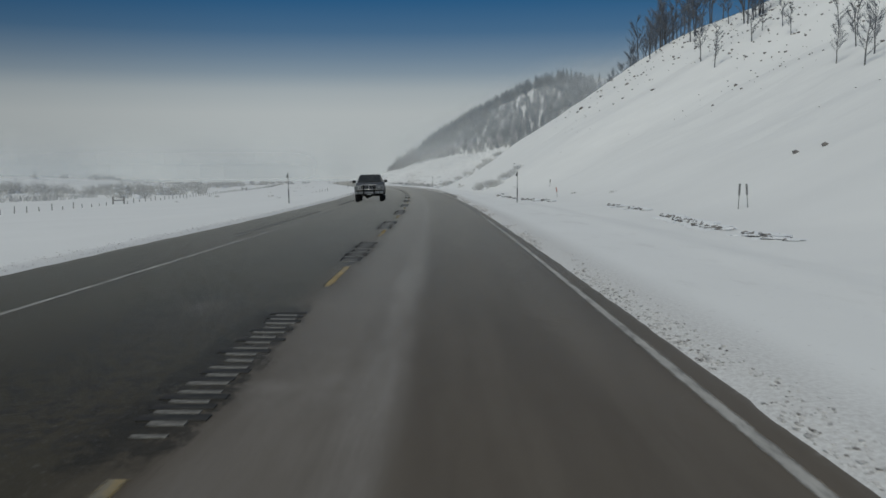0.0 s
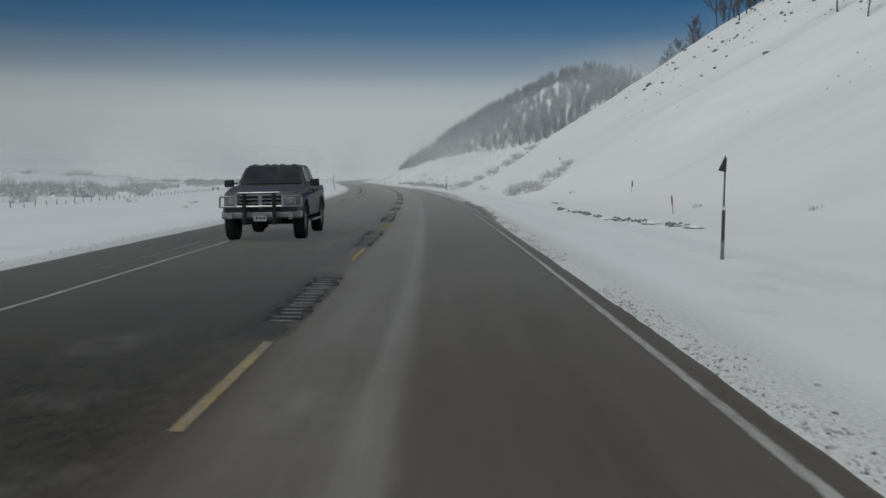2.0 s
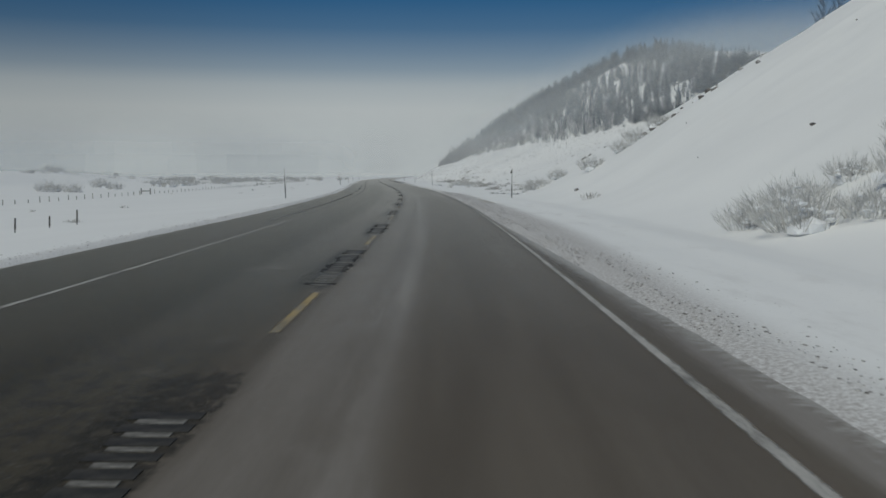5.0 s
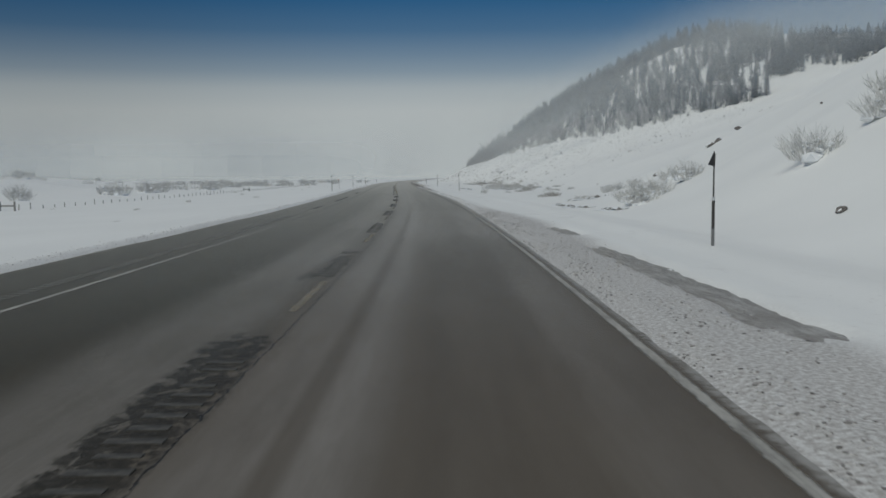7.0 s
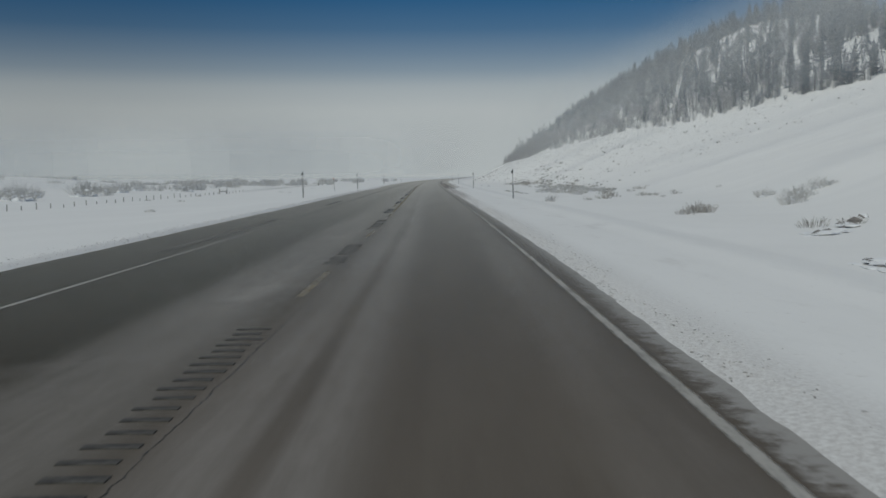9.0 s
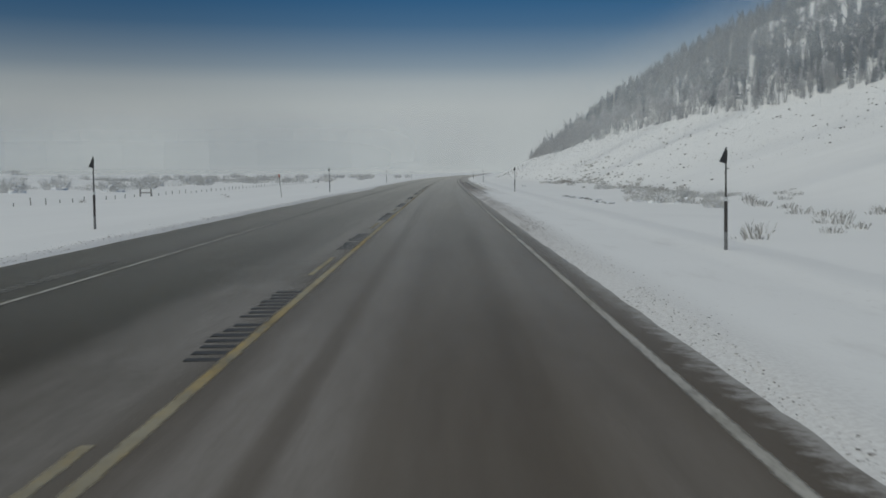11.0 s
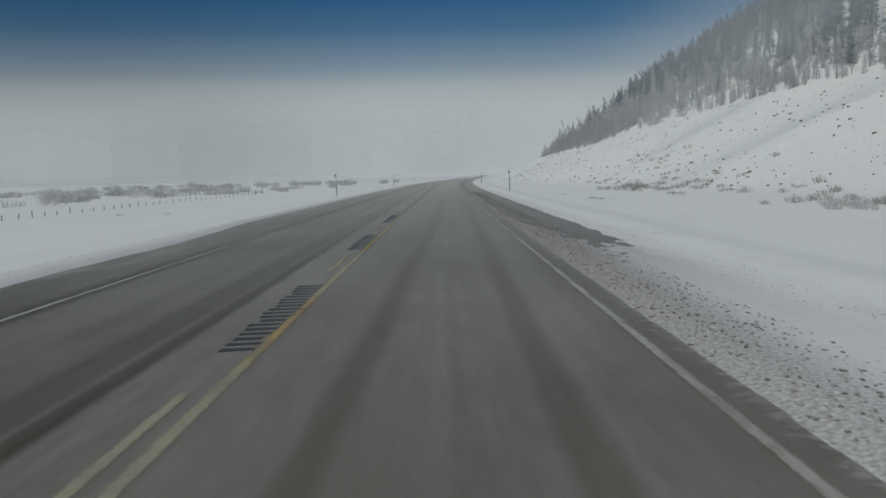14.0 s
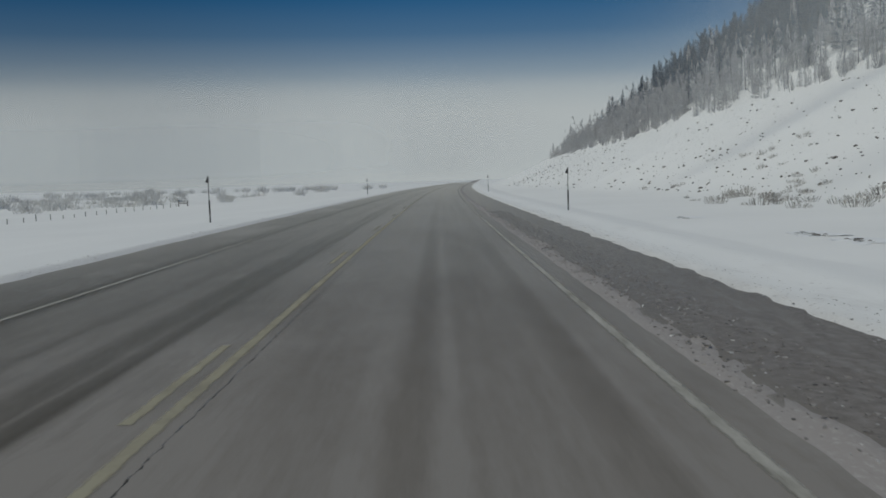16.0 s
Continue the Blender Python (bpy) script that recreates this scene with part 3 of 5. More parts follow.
def marker_post(s, u, height=2.0, lean=0.0, flag=True, sleeve=True):
    base = new("marker_post")
    base.matrix_basis = Matrix.Translation(at(s, u, -0.05)) @ pose(0, 0, 0, 0, lean, turn(s))
    bm = bmesh.new()
    rod(bm, (0, 0, -0.2), (0, 0, height * 0.2), 0.038, 0.036, 8)
    part("foot", bm, POST_GREY, base)
    bm = bmesh.new()
    rod(bm, (0, 0, height * 0.2), (0, 0, height * 0.5), 0.036, 0.034, 8)
    part("lower_post", bm, POST_DARK, base)
    if sleeve:
        bm = bmesh.new()
        rod(bm, (0, 0, height * 0.5), (0, 0, height * 0.54), 0.037, 0.037, 8)
        part("sleeve", bm, POST_WHITE, base, "white sleeve joining the two rods")
    bm = bmesh.new()
    rod(bm, (0, 0, height * 0.5), (0, 0, height + 0.04), 0.020, 0.014, 8)
    part("rod", bm, POST_DARK, base)
    if flag:
        bm = bmesh.new()
        v = [bm.verts.new(c) for c in ((-0.13, -0.006, height - 0.24), (0.02, -0.006, height - 0.28), (0.03, -0.006, height - 0.02), (-0.01, -0.006, height + 0.02))]
        f = bm.faces.new(v)
        r = bmesh.ops.extrude_face_region(bm, geom=[f])
        bmesh.ops.translate(bm, vec=(0, 0.012, 0), verts=[q for q in r["geom"] if isinstance(q, bmesh.types.BMVert)])
        part("flag", bm, FLAG, base, "dark triangular reflector plate")
    return tagged(base, "tall slim snow marker post standing in the snow verge", "marker post", "snow marker posts")


for s, u, lean, flag in ((81.2, 7.1, 0.5, True), (199.8, 7.6, 0.4, True), (293, 7.3, -1, True), (352.5, 7.4, 0, True), (437.5, 7.8, 0.3, True),
                         (83, -7.75, -1.2, True), (200, -7.9, -2.5, False), (301, -7.8, 0, True), (353.5, -7.4, -0.5, True), (434, -7.9, -0.6, True),
                         (512, 7.2, 0, True), (516, -7.8, 0, True)):
    marker_post(s, u, 2.0, lean, flag)


def small_stake(s, u, height, lean, label, mat_low, mat_high, split=0.62, half=0.05):
    base = new("stake")
    base.matrix_basis = Matrix.Translation(at(s, u, -0.1)) @ pose(0, 0, 0, 0, lean, turn(s))
    bm = bmesh.new()
    rod(bm, (0, 0, -0.2), (0, 0, height * (split + 0.03)), 0.024, 0.02, 6)
    part("shaft", bm, mat_low, base)
    bm = bmesh.new()
    box(bm, -half, half, -0.012, 0.012, height * split, height + 0.1, 0.006)
    part("blade", bm, mat_high, base)
    return tagged(base, label, "stake")


small_stake(339.8, -9.0, 1.55, -6, "leaning grey stake with a small faded red tip", WOOD, ORANGE, 0.93)
small_stake(115.5, 14.9, 1.0, -6, "leaning stake with an orange top at the foot of the slope", POST_GREY, ORANGE)
for s, u, h in ((166.0, -10.7, 0.52), (164.3, -11.0, 0.40), (161.5, -11.6, 0.42), (162.3, -11.3, 0.45)):
    small_stake(s, u, h, 2, "short dark stake standing in the snowy verge", POST_GREY, POST_DARK, 0.4, 0.024)
small_stake(66.0, 16.5, 1.25, 3, "thin grey stake at the foot of the snowy slope", POST_GREY, POST_GREY)
small_stake(65.6, 16.85, 1.15, -4, "thin grey stake at the foot of the snowy slope", POST_GREY, POST_GREY)
small_stake(137.8, 17.7, 0.9, 5, "thin grey stake at the foot of the snowy slope", POST_GREY, POST_DARK)


# ---- fence in the meadow ----
def fence_post_mesh():
    bm = bmesh.new()
    rod(bm, (0, 0, -0.4), (0, 0, 0.58), 0.048, 0.040, 7)
    me = bpy.data.meshes.new("fence_post")
    bm.to_mesh(me)
    bm.free()
    me.materials.append(WOOD)
    return me


rng = random.Random(5)
fp = fence_post_mesh()
FENCE_BRACES = (122.7, 260, 377.7, 518)


def fence_u(s):
    return -30.6 + 1.0 * math.sin(s / 47)


s = 62.0
while s < 520:
    if min(abs(s - b) for b in FENCE_BRACES) > 2.2:
        ob = new("fence_post", fp)
        ob.matrix_basis = Matrix.Translation(at(s, fence_u(s))) @ pose(0, 0, 0, rng.uniform(-4, 4), rng.uniform(-4, 4), rng.uniform(0, 90)) @ Matrix.Diagonal((1, 1, rng.uniform(0.45, 1.0), 1))
        tagged(ob, "weathered wooden fence post standing in snow", "fence post", "fence posts in the meadow")
    s += rng.uniform(2.5, 3.1)
for s in FENCE_BRACES:
    base = new("fence_brace")
    base.matrix_basis = Matrix.Translation(at(s, fence_u(s))) @ pose(0, 0, 0, 0, 0, turn(s) + 12)
    for x in (-0.55, 0.55):
        bm = bmesh.new()
        rod(bm, (x, 0, -0.4), (x, 0, 0.78), 0.085, 0.08, 8)
        part("post", bm, WOOD, base)
    bm = bmesh.new()
    rod(bm, (-0.55, 0, 0.42), (0.55, 0, 0.42), 0.065, 0.065, 8)
    part("rail", bm, WOOD, base)
    tagged(base, "wooden H-shaped fence brace of two posts and a rail", "fence brace", "fence braces")


# ---- plants ----
def tube(V, F, pts, radii, n=4):
    """A tapered tube along points, added to lists."""
    k0 = len(V)
    for i, p in enumerate(pts):
        d = (pts[min(i + 1, len(pts) - 1)] - pts[max(i - 1, 0)]).normalized()
        a = d.orthogonal().normalized()
        b = d.cross(a)
        for j in range(n):
            q = 2 * math.pi * j / n
            V.append(p + (a * math.cos(q) + b * math.sin(q)) * radii[i])
    for i in range(len(pts) - 1):
        for j in range(n):
            F.append((k0 + i * n + j, k0 + i * n + (j + 1) % n, k0 + (i + 1) * n + (j + 1) % n, k0 + (i + 1) * n + j))


def blade(V, F, p, d, length, width, r):
    """One thin twig, a narrow two-sided sliver."""
    a = Vector((r.uniform(-1, 1), r.uniform(-1, 1), r.uniform(-0.3, 0.3))).cross(d).normalized() * width
    bend = Vector((r.uniform(-1, 1), r.uniform(-1, 1), r.uniform(-0.4, 0.8))) * length * 0.12
    k = len(V)
    V.extend([p - a, p + a, p + d * length * 0.55 + bend + a * 0.8, p + d * length * 0.55 + bend - a * 0.8, p + d * length])
    F.append((k, k + 1, k + 2, k + 3))
    F.append((k + 3, k + 2, k + 4))


def bare_tree(r, height, twigs, thick=0.0022):
    """Trunk and limbs, and a crown of fine bare twigs: two pairs of vertex and face lists."""
    TV, TF, CV, CF = [], [], [], []
    lean = Vector((r.uniform(-0.06, 0.06), r.uniform(-0.06, 0.06), 1))
    pts = [lean * (height * q) + Vector((r.uniform(-1, 1), r.uniform(-1, 1), 0)) * 0.06 * height * q * 0.6 for q in (-0.04, 0.15, 0.35, 0.55, 0.75, 0.97)]
    r0 = height * 0.013
    tube(TV, TF, pts, [r0 * 1.15, r0, r0 * 0.82, r0 * 0.6, r0 * 0.36, r0 * 0.08], 5)
    limbs = []
    for i in range(r.randint(11, 15)):
        q = r.uniform(0.26, 0.95)
        k = min(4, int(q * 5.2))
        p = pts[k].lerp(pts[k + 1], r.random())
        t = r.uniform(0, 6.283)
        out = r.uniform(0.4, 0.8)
        d = Vector((math.cos(t) * out, math.sin(t) * out, r.uniform(0.45, 1.0))).normalized()
        ln = height * (0.34 - 0.22 * abs(q - 0.5)) * r.uniform(0.7, 1.15) * (1.15 - q * 0.6)
        e = p + d * ln + Vector((0, 0, ln * 0.12))
        m = p.lerp(e, 0.5) + Vector((r.uniform(-1, 1), r.uniform(-1, 1), r.uniform(-1, 0.2))) * ln * 0.06
        tube(TV, TF, [p, m, e], [r0 * 0.36, r0 * 0.24, r0 * 0.06], 3)
        limbs.append((p, m, e, d, ln))
    for i in range(twigs):
        p, m, e, d, ln = limbs[i % len(limbs)]
        q = r.uniform(0.2, 1)
        at_ = p.lerp(m, q * 2) if q < 0.5 else m.lerp(e, q * 2 - 1)
        w = (d + Vector((r.uniform(-1, 1), r.uniform(-1, 1), r.uniform(-0.3, 1.1))) * 0.85).normalized()
        blade(CV, CF, at_, w, height * r.uniform(0.06, 0.15), height * thick, r)
    return TV, TF, CV, CF


def brush_tree(r, height, twigs):
    """A slender young aspen, twiggy from the ground up."""
    TV, TF, CV, CF = [], [], [], []
    for i in range(r.randint(2, 4)):
        b = Vector((r.uniform(-0.6, 0.6), r.uniform(-0.6, 0.6), -0.2))
        d = Vector((r.uniform(-0.16, 0.16), r.uniform(-0.16, 0.16), 1)) * height * r.uniform(0.7, 1.0)
        tube(TV, TF, [b, b + d * 0.5 + Vector((r.uniform(-0.15, 0.15), r.uniform(-0.15, 0.15), 0)), b + d], [0.055, 0.035, 0.008], 3)
        for j in range(twigs // 3):
            q = r.random() ** 0.9
            t = r.uniform(0, 6.283)
            w = Vector((math.cos(t), math.sin(t), r.uniform(0.3, 1.3))).normalized()
            blade(CV, CF, b + d * (0.06 + 0.88 * q), w, height * r.uniform(0.09, 0.22) * (1.15 - 0.7 * q), height * 0.0064, r)
    return TV, TF, CV, CF


def fir_tree(r, height, twigs):
    """A narrow frosted fir with drooping branch sprays."""
    TV, TF, CV, CF = [], [], [], []
    tube(TV, TF, [Vector((0, 0, -0.3)), Vector((0, 0, height * 0.5)), Vector((0, 0, height))], [height * 0.014, height * 0.009, 0.01], 5)
    for i in range(twigs):
        q = r.random() ** 0.8
        z = height * (0.08 + 0.9 * q)
        reach = height * 0.2 * (1 - q) + 0.15
        t = r.uniform(0, 6.283)
        d = Vector((math.cos(t), math.sin(t), -0.25 + 0.5 * q)).normalized()
        st = r.uniform(0, 0.5)
        blade(CV, CF, Vector((0, 0, z)) + d * reach * st, d, reach * (1 - st) * r.uniform(0.7, 1.1), height * 0.008, r)
    return TV, TF, CV, CF


def two_part(name, lists, mats, label, category, group):
    base = new(name)
    TV, TF, CV, CF = lists
    for nm, v, f, m in (("trunk", TV, TF, mats[0]), ("crown", CV, CF, mats[1])):
        ob = new(nm, mesh_from(nm, v, f, (m,)))
        ob.parent = base
    return tagged(base, label, category, group)


def spot(s, u, r, dz=-0.05, scale=1.0, tilt=3):
    k = scale * r.uniform(0.85, 1.15)
    return Matrix.Translation(at(s, u, dz)) @ pose(0, 0, 0, r.uniform(-tilt, tilt), r.uniform(-tilt, tilt), r.uniform(0, 360)), k


def place(proto, s, u, r, scale=1.0, dz=-0.05, tilt=3):
    m, k = spot(s, u, r, dz, scale, tilt)
    ob = copy_thing(proto, m)
    ob.scale = (k, k, k * r.uniform(0.9, 1.1))
    return ob


rng = random.Random(11)
TREES = [two_part("bare_tree", bare_tree(rng, 8.0, 420), (BARK, TWIG), "bare frosted aspen tree on the snowy ridge", "tree", "aspens on the ridge") for _ in range(4)]
TREES[0].matrix_basis = Matrix.Translation(at(206, 53, -0.1))
TREES[1].matrix_basis = Matrix.Translation(at(201, 51, -0.1))
TREES[2].matrix_basis = Matrix.Translation(at(210, 55, -0.1))
TREES[3].matrix_basis = Matrix.Translation(at(198, 53, -0.1))
ridge = [(149, 52.3), (113.7, 42), (103.4, 39.9), (156, 49.7), (154, 53.3), (161, 44.1), (153.3, 43.4), (195, 48), (118, 46), (108, 43), (126, 50), (141, 55), (158, 52)]
for i in range(26):
    ridge.append((rng.gauss(205, 8), rng.gauss(54, 3.5)))
for i in range(14):
    ridge.append((rng.uniform(165, 195), rng.uniform(52, 60)))
for i in range(9):
    ridge.append((rng.uniform(246, 275), rng.uniform(56, 68)))
for i, (s, u) in enumerate(ridge):
    place(TREES[i % 4], s, u, rng, rng.uniform(0.7, 1.2) * (0.62 if s < 165 else 1.0), -0.15)

# the far wood on the hillside, uncountable
r2 = random.Random(23)
KINDS = [bare_tree(r2, 6.2, 140, 0.0070) for _ in range(2)] + [brush_tree(r2, 5.2, 150) for _ in range(5)] + [fir_tree(r2, 6.8, 240) for _ in range(3)]
KINDS = [[np.array([tuple(p) for p in k[0]]), k[1], np.array([tuple(p) for p in k[2]]), k[3]] for k in KINDS]
WOOD_S, WOOD_U = [415, 432, 450, 484, 510, 527, 550, 570, 700, 900], [84, 70, 58, 52, 45, 39, 34, 31, 28, 26]
acc = [[[[], [], 0], [[], [], 0]] for _ in range(2)]
n = 0
while n < 3000:
    s = 415 + 270 * r2.random() ** 1.25
    lo = float(np.interp(s, WOOD_S, WOOD_U))
    u = lo + 100 * r2.random() ** 1.4
    gap = float(fbm(np.array([s / 17]), np.array([u / 30]), 77)[0])
    if gap > 0.30 and u > lo + 7:
        continue
    n += 1
    p = at(s, u, -0.2)
    # lower edge: young rimed aspen, paled for haze; crest spruces darkened for windshield tint
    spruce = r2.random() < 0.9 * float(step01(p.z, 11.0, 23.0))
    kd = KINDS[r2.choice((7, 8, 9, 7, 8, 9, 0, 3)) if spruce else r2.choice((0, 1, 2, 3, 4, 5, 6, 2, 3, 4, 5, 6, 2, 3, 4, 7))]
    k = r2.uniform(0.65, 1.25) * (0.5 + 0.5 * min(1.0, (u - lo) / 8))
    a = r2.uniform(0, 6.283)
    c, sn = math.cos(a) * k, math.sin(a) * k
    for j in (0, 1):
        v, f = kd[2 * j], kd[2 * j + 1]
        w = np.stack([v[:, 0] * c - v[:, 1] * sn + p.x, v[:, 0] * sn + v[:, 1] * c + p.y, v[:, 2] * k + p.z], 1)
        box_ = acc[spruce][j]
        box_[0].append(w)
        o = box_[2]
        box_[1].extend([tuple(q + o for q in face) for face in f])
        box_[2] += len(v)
# dark blue-grey puts the viewing car's windshield tint into the upper trees
TINT_SPRUCE = plain("tint_dark_spruce_needles", (0.100, 0.125, 0.160), 0.85, vary=0.35, scale=0.5)
TINT_SPRUCE_BARK = plain("tint_dark_spruce_bark", (0.05, 0.05, 0.052), 0.85, vary=0.3, scale=0.6)
for kind_, nm, label, mats in ((0, "aspen_wood", "dense wood of bare rimed trees on the hillside, paled further to stand for haze", (HAZY_RIME_BARK, HAZY_RIME)), (1, "tint_spruce_wood", "dark spruce wood along the crest of the hillside, a windshield's blue tint in its colour", (TINT_SPRUCE_BARK, TINT_SPRUCE))):
    wood = tagged(new(nm), label, "wood", kind="stuff")
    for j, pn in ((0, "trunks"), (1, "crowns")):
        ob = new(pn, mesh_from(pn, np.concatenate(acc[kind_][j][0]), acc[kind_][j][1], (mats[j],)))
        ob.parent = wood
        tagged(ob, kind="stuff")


def lump(bm, x, y, z, rx, ry, rz, r, sub=1):
    q = bmesh.ops.create_icosphere(bm, subdivisions=sub, radius=1)
    for v in q["verts"]:
        k = 1 + r.uniform(-0.22, 0.22)
        v.co = Vector((x + v.co.x * rx * k, y + v.co.y * ry * k, z + v.co.z * rz * k))


bm = bmesh.new()
bmesh.ops.create_icosphere(bm, subdivisions=1, radius=1)
BALL_V = np.array([tuple(v.co) for v in bm.verts])
BALL_F = np.array([[v.index for v in f.verts] for f in bm.faces])
bm.free()


def lumps_mesh(name, items, mat, seed):
    """Many uneven lumps (x, y, z, rx, ry, rz) in one mesh."""
    a = np.array(items, dtype=float)
    k = 1 + np.random.RandomState(seed).uniform(-0.22, 0.22, (len(a), len(BALL_V), 1))
    v = BALL_V[None] * k * a[:, None, 3:] + a[:, None, :3]
    f = (BALL_F[None] + (np.arange(len(a)) * len(BALL_V))[:, None, None]).reshape(-1, 3)
    return mesh_from(name, v.reshape(-1, 3), f.tolist(), (mat,))


def shrub(r, radius, height, stems, mat, label, snow=True, category="shrub", group=""):
    base = new("shrub")
    V, F = [], []
    for i in range(stems):
        t, q = r.uniform(0, 6.283), r.random() ** 0.6
        p = Vector((math.cos(t) * radius * q * 0.75, math.sin(t) * radius * q * 0.75, -0.05))
        d = Vector((math.cos(t) * q * 0.75 + r.uniform(-0.3, 0.3), math.sin(t) * q * 0.75 + r.uniform(-0.3, 0.3), 1.0)).normalized()
        ln = height * r.uniform(0.55, 1.1) * (1.12 - 0.35 * q)
        blade(V, F, p, d, ln, 0.013 * (1 + height * 0.15), r)
        for j in range(3):
            a = p + d * ln * r.uniform(0.35, 0.8)
            w = (d + Vector((r.uniform(-1, 1), r.uniform(-1, 1), r.uniform(-0.2, 0.8))) * 0.6).normalized()
            blade(V, F, a, w, ln * r.uniform(0.25, 0.45), 0.009 * (1 + height * 0.15), r)
    ob = new("brush", mesh_from("brush", V, F, (mat,)))
    ob.parent = base
    if snow:
        bm = bmesh.new()
        for i in range(5):
            t, q = r.uniform(0, 6.283), r.uniform(0.1, 0.7)
            lump(bm, math.cos(t) * radius * q, math.sin(t) * radius * q, 0.02, radius * 0.34, radius * 0.34, height * r.uniform(0.12, 0.26), r)
        for i in range(16):
            t, q = r.uniform(0, 6.283), r.uniform(0.1, 0.85)
            lump(bm, math.cos(t) * radius * q, math.sin(t) * radius * q, height * r.uniform(0.2, 0.62) * (1.1 - q * 0.5), radius * 0.13, radius * 0.13, height * 0.05, r)
        part("snow_cushion", bm, SNOW_CAP, base, "snow caught among the stems")
    return tagged(base, label, category, group)


rng = random.Random(31)
WILLOWS = [shrub(rng, 1.7, 2.0, 150, WILLOW, "rounded leafless willow shrub white with frost", group="willows in the meadow") for _ in range(4)]
TUFTS = [shrub(rng, 0.75, 0.62, 34, GRASS, "clump of dry grass poking through the snow", False, "grass clump", "dry grass clumps") for _ in range(3)]
for i, w in enumerate(WILLOWS):
    w.matrix_basis = Matrix.Translation(at(226 + 0.4 * i, -53 - 2.2 * i))
for i, w in enumerate(TUFTS):
    w.matrix_basis = Matrix.Translation(at(276 + 0.7 * i, 15 + 0.4 * i))
left = [(rng.uniform(92, 215), rng.uniform(-76, -35)) for _ in range(46)]
left += [(rng.uniform(215, 275), rng.uniform(-62, -42)) for _ in range(9)]
left += [(269, -46), (272, -47.5), (300, -45), (318, -52), (336, -43), (340, -46), (352, -48), (360, -44.6), (365, -43.4), (367, -46), (392, -50), (404, -42),
         (418, -55), (436, -47), (439, -49), (455, -52), (477, -50.2), (480, -52), (482, -49.5), (500, -44), (505, -56)]
left += [(s, -rng.uniform(92, 118)) for s in (180, 205, 240, 262, 300, 330, 348, 380, 420, 441, 470, 478, 486)]
left += [(rng.uniform(500, 760), -rng.uniform(25, 130)) for _ in range(55)]
for i, (s, u) in enumerate(left):
    place(WILLOWS[i % 4], s, u, rng, rng.uniform(0.7, 1.25))
right = [(160, 12.2, 1.0), (162.5, 12.6, 0.9), (163.5, 11.8, 0.75), (158.8, 13.6, 0.8), (165, 14.0, 0.8), (161, 15.6, 0.75), (163.2, 16.8, 0.7), (166, 18.0, 0.55), (164.6, 15.4, 0.6), (217, 16.6, 0.8), (216.5, 19.2, 0.75), (219, 21, 0.8), (221, 23.5, 0.8),
         (223, 24.5, 0.7), (233.5, 13.6, 0.75), (235.5, 15.0, 0.9), (238, 14.2, 0.8), (240, 15.6, 0.7), (236.5, 17.3, 0.8), (242, 17.8, 0.6), (330, 17.2, 0.5), (333, 17.9, 0.5),
         (337, 17.0, 0.7), (342, 15.0, 0.55), (344, 15.9, 0.5), (283, 22.5, 0.55), (287, 24.5, 0.6), (290, 27, 0.55), (295, 25, 0.5), (339.5, 16, 0.6), (346, 19, 0.45)]
right += [(rng.uniform(345, 402), rng.gauss(22, 1.6), rng.uniform(0.25, 0.5)) for _ in range(34)]
for i, (s, u, k) in enumerate(right):
    ob = place(WILLOWS[i % 4], s, u, rng, k * 0.82)
    ob.scale.z *= 0.86
    tagged(ob, "small frosted willow shrub at the foot of the slope", group="shrubs along the slope")
for i in range(110):
    s = rng.uniform(300, 500)
    u = 20 + 0.05 * (s - 300) + rng.gauss(0, 2.6) + 2.5 * math.sin(s / 5)
    tagged(place(TUFTS[i % 3], s, u, rng, rng.uniform(0.45, 1.05), tilt=12), "dry stalks at the foot of the snowy slope")
for i in range(34):
    s = rng.uniform(440, 470)
    tagged(place(TUFTS[i % 3], s, rng.uniform(19, 29), rng, rng.uniform(0.5, 1.2), tilt=12), "dry stalks at the foot of the snowy slope")
for s, u, k in ((196, 12.4, 1.0), (278, 15.6, 0.9), (275, 14.2, 0.8), (148, 15, 0.6), (262, 15.5, 0.9), (261, 16.5, 0.8), (306, 14.5, 0.7), (118, 17, 0.5), (104, 18, 0.5)):
    place(TUFTS[0], s, u, rng, k, tilt=8)
for i in range(26):
    place(TUFTS[i % 3], rng.uniform(120, 430), -rng.uniform(12, 30), rng, rng.uniform(0.25, 0.5), tilt=10)


# low brush across the valley floor, uncountable
r3 = random.Random(77)
V, F = [], []
n = 0
while n < 420:
    if n < 130:
        s, u = r3.uniform(95, 215), -r3.uniform(44, 78)
    else:
        s, u = r3.uniform(415, 640), -r3.uniform(40, 150)
    if vnoise(np.array([s / 22]), np.array([u / 7]), 83)[0] < 0.05:
        continue
    n += 1
    c = at(s, u, -0.1)
    h = r3.uniform(0.7, 1.7)
    for j in range(42):
        t, q = r3.uniform(0, 6.283), r3.random() ** 0.6 * h * 1.3
        p = c + Vector((math.cos(t) * q, math.sin(t) * q, 0))
        d = Vector((math.cos(t) * 0.5 + r3.uniform(-0.4, 0.4), math.sin(t) * 0.5 + r3.uniform(-0.4, 0.4), 1)).normalized()
        blade(V, F, p, d, h * r3.uniform(0.6, 1.1) * (1.1 - 0.35 * q / h), 0.035, r3)
tagged(new("valley_brush", mesh_from("valley_brush", V, F, (WILLOW,))), "low frosted brush in bands across the valley floor", "brush", kind="stuff")


